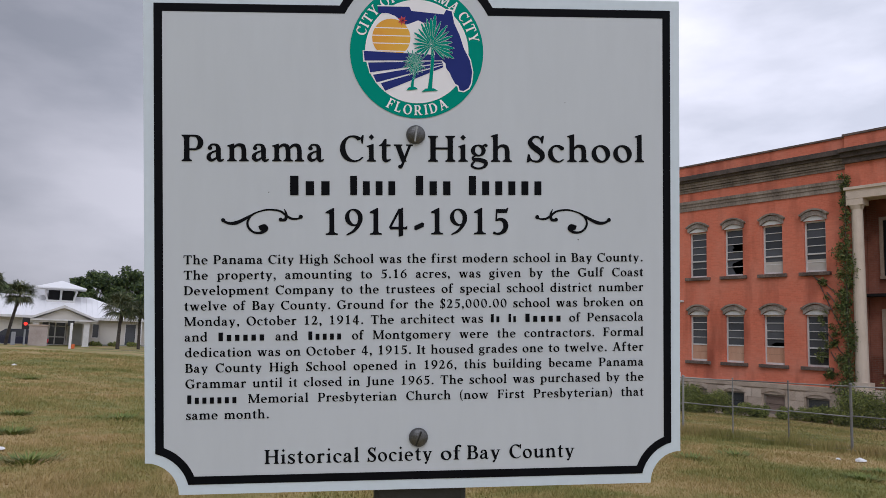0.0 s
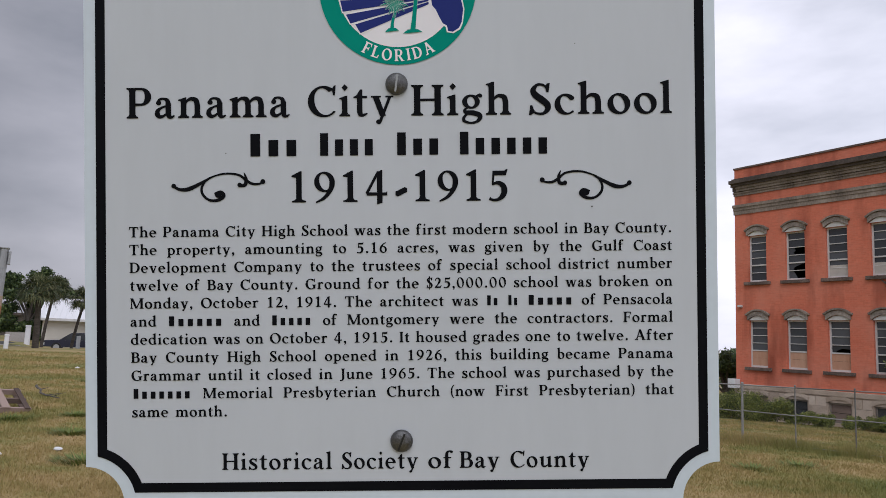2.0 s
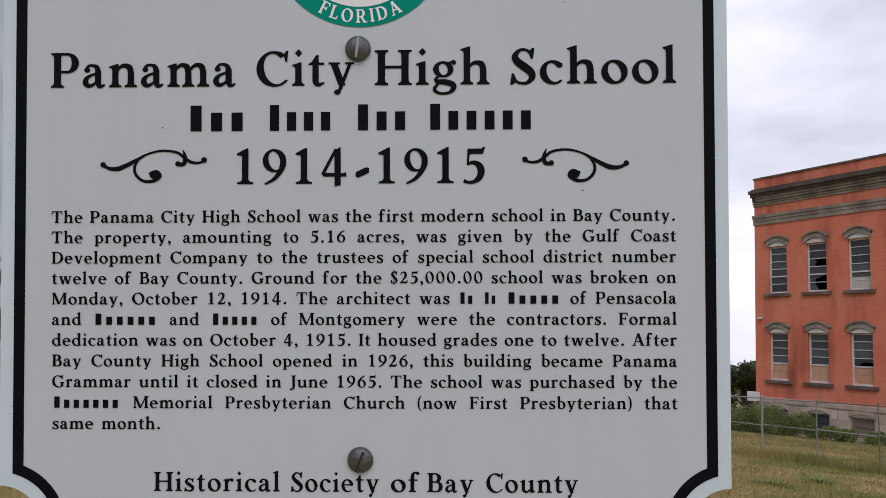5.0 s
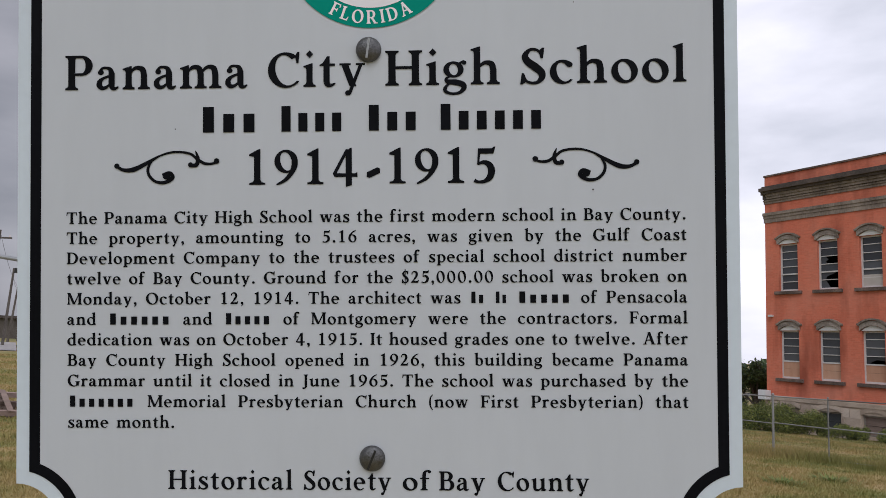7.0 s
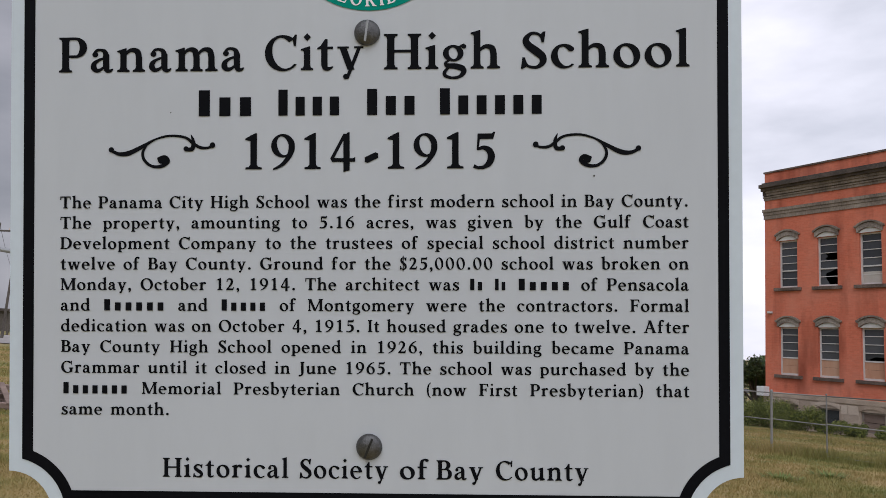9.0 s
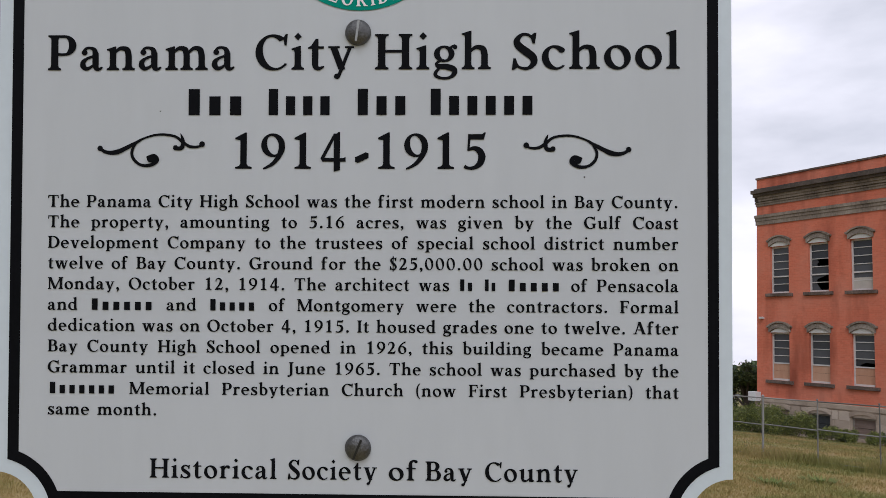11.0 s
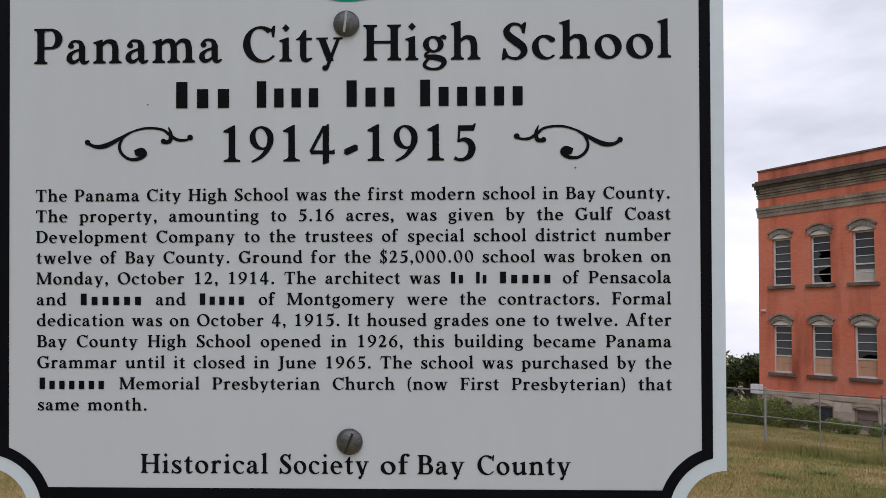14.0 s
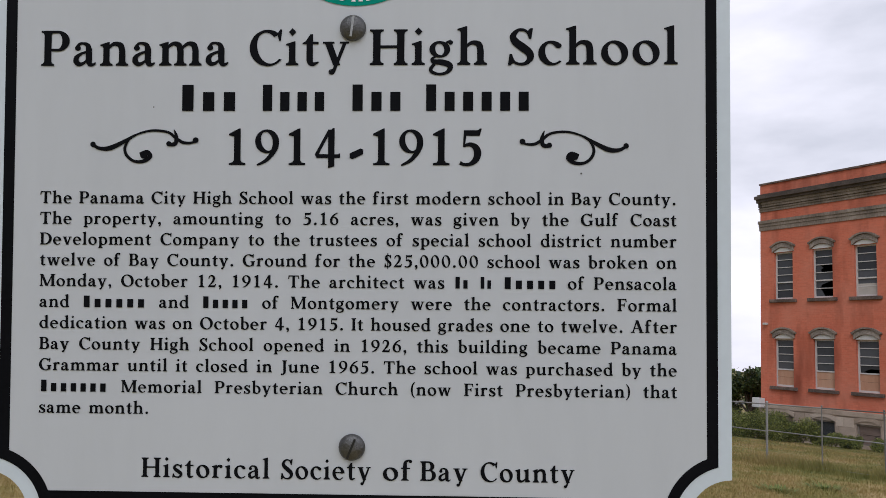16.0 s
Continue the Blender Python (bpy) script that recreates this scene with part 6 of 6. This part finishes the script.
utility_pole(-33.4, 51.6, 8.4, 0.1, "tall wooden utility pole with a crossarm", True)
utility_pole(-32.7, 52.6, 5.7, 0.15, "wooden utility pole beside the mast")
utility_pole(-39.6, 64.5, 5.3, 0.35, "leaning wooden utility pole farther off")
utility_pole(-43.5, 72.5, 4.8, 0.3, "thin wooden utility pole in the distance")
wires = thing("overhead_wires", pose(0, 0, 0), "thin black overhead wires between the poles", "wires")
for k, (a, b) in enumerate((((-33.4, 51.6, 8.3), (-60, 30, 9.0)), ((-32.6, 52.6, 5.4), (-39.3, 64.5, 5.0)), ((-33.2, 51.6, 8.0), (-39.3, 64.5, 5.0)), ((-39.3, 64.5, 4.9), (-43.3, 72.5, 4.5)), ((-33.4, 51.6, 6.4), (-60, 34, 6.6)))):
    bm = bmesh.new()
    A, B = Vector(a), Vector(b)
    B.z += ground_z(b[0], b[1])
    A.z += ground_z(a[0], a[1])
    for j in range(8):
        p, q = j / 8, (j + 1) / 8
        tube(bm, A.lerp(B, p) - Vector((0, 0, 1.6 * p * (1 - p))), A.lerp(B, q) - Vector((0, 0, 1.6 * q * (1 - q))), 0.012, sides=4)
    part("wire", bm, BLACK_PLASTIC, wires)
# far low buildings and woods along the horizon
x, y = -52.0, 86.0
shed = thing("brown_shed", pose(x, y, ground_z(x, y), 0, 0, 30), "low brown shed in the distance", "shed")
part("wall", boxes((-5, 5, 0, 6, -0.2, 2.4)), BARK, shed)
part("roof", boxes((-5.4, 5.4, -0.4, 6.4, 2.4, 2.7)), CORNICE_DARK, shed)
cs, rs = [], []
rng = random.Random(9)
for k in range(270):
    a = radians(rng.uniform(-48, -8) if k < 150 else rng.uniform(8, 42))
    d = rng.uniform(170, 230)
    cs.append((d * math.sin(a), d * math.cos(a), rng.uniform(0.3, 2.0)))
    rs.append(rng.uniform(1.5, 2.6))
woods = new("far_woods", leaf_mesh("far_woods", cs, rs, 16000, 0.7, LEAF, 77, shell=0.3))
tagged(woods, "far dark green woods along the horizon", "woods", kind="stuff")

# ---- on the lawn ----
x, y = -8.25, 12.7


def pallet(x, y, z, tilt, lean, turn, label):
    ob = thing("wooden_pallet", pose(x, y, z, tilt, lean, turn), label, "pallet", "pallets on the lawn")
    for k in range(3):
        part("bearer", boxes((-0.6, 0.6, -0.5 + k * 0.46, -0.44 + k * 0.46, 0.02, 0.11)), WOOD_GREY, ob)
    for k, w in enumerate((0.14, 0.10, 0.13, 0.09)):
        part("deck_board", boxes((-0.6 + k * 0.36, -0.6 + w + k * 0.36, -0.52 - 0.02 * (k % 2), 0.5 + 0.03 * (k % 3), 0.112, 0.132), bevel=0.004), WOOD_GREY, ob)
    for k in range(4):
        part("bottom_board", boxes((-0.6 + k * 0.36, -0.48 + k * 0.36, -0.52, 0.5, 0.0, 0.019)), WOOD_GREY, ob)


gz = ground_z(x, y)
pallet(x + 0.42, y + 0.2, gz + 0.14, 16, 3, 42, "broken grey wooden pallet tilted up in the grass")
pallet(x - 0.85, y - 0.45, gz + 0.15, 15, -6, 52, "grey wooden pallet heaped in the grass")
pallet(x - 0.5, y + 0.75, gz + 0.02, 0, 0, 18, "grey wooden pallet lying flat under the others")


def branch(x, y, turn, ln, seed):
    rng = random.Random(seed)
    ob = thing("fallen_branch", pose(x, y, ground_z(x, y) + 0.05, 0, 0, turn), "thin dark fallen branch in the grass", "branch", "fallen branches")
    bm = bmesh.new()
    p = Vector((0, 0, 0.12))
    for k in range(7):
        q = p + Vector((ln / 7, rng.uniform(-0.08, 0.08), rng.uniform(-0.05, 0.03) if k else -0.02))
        q.z = max(0.0, q.z)
        tube(bm, p, q, 0.03 - 0.003 * k, 0.027 - 0.003 * k, 6)
        if k % 2:
            tube(bm, q, q + Vector((rng.uniform(0.1, 0.35), rng.uniform(-0.35, 0.35), 0.06)), 0.012, 0.004, 5)
        p = q
    part("stem", bm, BARK, ob)


branch(-8.7, 16.2, -50, 2.0, 3)


def litter(x, y, size, seed):
    rng = random.Random(seed)
    bm = bmesh.new()
    bmesh.ops.create_icosphere(bm, subdivisions=2, radius=size)
    for v in bm.verts:
        v.co = Vector((v.co.x * rng.uniform(0.8, 1.3), v.co.y * rng.uniform(0.7, 1.1), max(-0.01, v.co.z * rng.uniform(0.4, 0.75))))
    ob = part("crumpled_paper", bm, PAPER)
    ob.matrix_world = pose(x, y, ground_z(x, y) + 0.03, 0, 0, rng.uniform(0, 180))
    tagged(ob, "crumpled white paper litter in the grass", "litter", "litter on the lawn")


for k, (x, y, r) in enumerate(((-4.62, 9.0, 0.05), (-5.12, 8.55, 0.045), (-5.45, 8.35, 0.05), (-12.2, 25.6, 0.07), (9.3, 12.45, 0.09), (8.95, 12.6, 0.04))):
    litter(x, y, r, k)


def weed(x, y, spread, count, seed):
    rng = np.random.default_rng(seed)
    v, f = [], []
    for k in range(count):
        a, r, h = rng.uniform(0, 6.28), rng.uniform(0, spread * 0.55), rng.uniform(0.04, 0.11)
        out, w = rng.uniform(0.05, 0.22), 0.012
        px, py = r * math.cos(a), r * math.sin(a)
        b = len(v)
        v.extend(((px - w * math.sin(a), py + w * math.cos(a), 0), (px + w * math.sin(a), py - w * math.cos(a), 0), (px + out * math.cos(a), py + out * math.sin(a), h)))
        f.append((b, b + 1, b + 2))
    ob = new("weed_clump", raw_mesh("weed_clump", v, f, WEED))
    ob.matrix_world = pose(x, y, ground_z(x, y) - 0.01)
    tagged(ob, "green weed clump in the dry lawn", "weeds", "weed clumps")


rng = random.Random(21)
for k, (x, y, s) in enumerate(((-6.15, 12.75, 0.4), (-4.45, 12.9, 0.9), (-5.2, 10.6, 0.5), (-6.9, 12.0, 0.7), (7.6, 10.0, 0.45), (5.6, 11.6, 0.6), (6.9, 12.6, 0.8), (-9.4, 20.5, 0.6), (-4.0, 8.4, 0.6), (8.6, 11.0, 0.6))):
    weed(x, y, s, 260, 100 + k)

# blades of dry grass over the stretches of lawn in sight


def blades(name, a0, a1, r0, r1, count, size, seed):
    rng = np.random.default_rng(seed)
    a = np.radians(rng.uniform(a0, a1, count))
    r = r0 * (r1 / r0) ** rng.random(count)
    x, y = r * np.sin(a), r * np.cos(a)
    z = np.array([ground_z(p, q) for p, q in zip(x, y)]) - 0.005
    patch = 0.5 + 0.5 * np.sin(x * 1.7 + 2 * np.sin(y * 0.9)) * np.sin(y * 1.3 + 1.5 * np.sin(x * 0.8))
    h = size * (0.5 + rng.random(count)) * (0.55 + 0.8 * patch) * (r / r0) ** 0.25
    w = 0.0045 * (r / r0) ** 0.8
    d = rng.uniform(0, 2 * np.pi, count)
    lean = h * rng.uniform(0.1, 0.9, count)
    e = rng.uniform(0, 2 * np.pi, count)
    v = np.empty((count, 3, 3))
    v[:, 0] = np.stack([x - w * np.cos(d), y - w * np.sin(d), z], 1)
    v[:, 1] = np.stack([x + w * np.cos(d), y + w * np.sin(d), z], 1)
    v[:, 2] = np.stack([x + lean * np.cos(e), y + lean * np.sin(e), z + h], 1)
    ob = new(name, raw_mesh(name, v.reshape(-1, 3).tolist(), np.arange(count * 3).reshape(-1, 3).tolist(), GRASS))
    tagged(ob, "dry straw-brown and green grass blades", "grass", kind="stuff")


blades("grass", -42, -8, 4.5, 42, 190000, 0.034, 1)
blades("grass", 10, 46, 4.5, 34, 170000, 0.034, 2)
blades("grass", -8, 10, 2.5, 30, 40000, 0.042, 3)
blades("grass", 46, 318, 2.5, 16, 60000, 0.042, 5)

# rank growth that hides the foot of the fence
rng = np.random.default_rng(14)
count = 26000
along, off = rng.uniform(-14 * FSTEP, 7 * FSTEP, count), -np.abs(rng.normal(0.05, 0.32, count)) + 0.2
gx, gy = FX + along * math.cos(fa) - off * math.sin(fa), FY + along * math.sin(fa) + off * math.cos(fa)
clump = 0.45 + 0.55 * np.sin(along * 2.3 + np.sin(along * 0.9) * 2) ** 2
tall = rng.uniform(0.1, 0.38, count) * clump
turn, lean = rng.uniform(0, 6.2832, count), tall * rng.uniform(0.1, 0.6, count)
gz = np.array([ground_z(a, b) for a, b in zip(gx, gy)]) - 0.01
v = np.empty((count, 3, 3))
v[:, 0] = np.stack([gx - 0.007 * np.cos(turn), gy - 0.007 * np.sin(turn), gz], 1)
v[:, 1] = np.stack([gx + 0.007 * np.cos(turn), gy + 0.007 * np.sin(turn), gz], 1)
v[:, 2] = np.stack([gx + lean * np.sin(turn * 3), gy + lean * np.cos(turn * 3), gz + tall], 1)
ob = new("tall_grass", raw_mesh("tall_grass", v.reshape(-1, 3).tolist(), np.arange(count * 3).reshape(-1, 3).tolist(), GRASS))
tagged(ob, "tall unmown grass along the fence", "grass", kind="stuff")
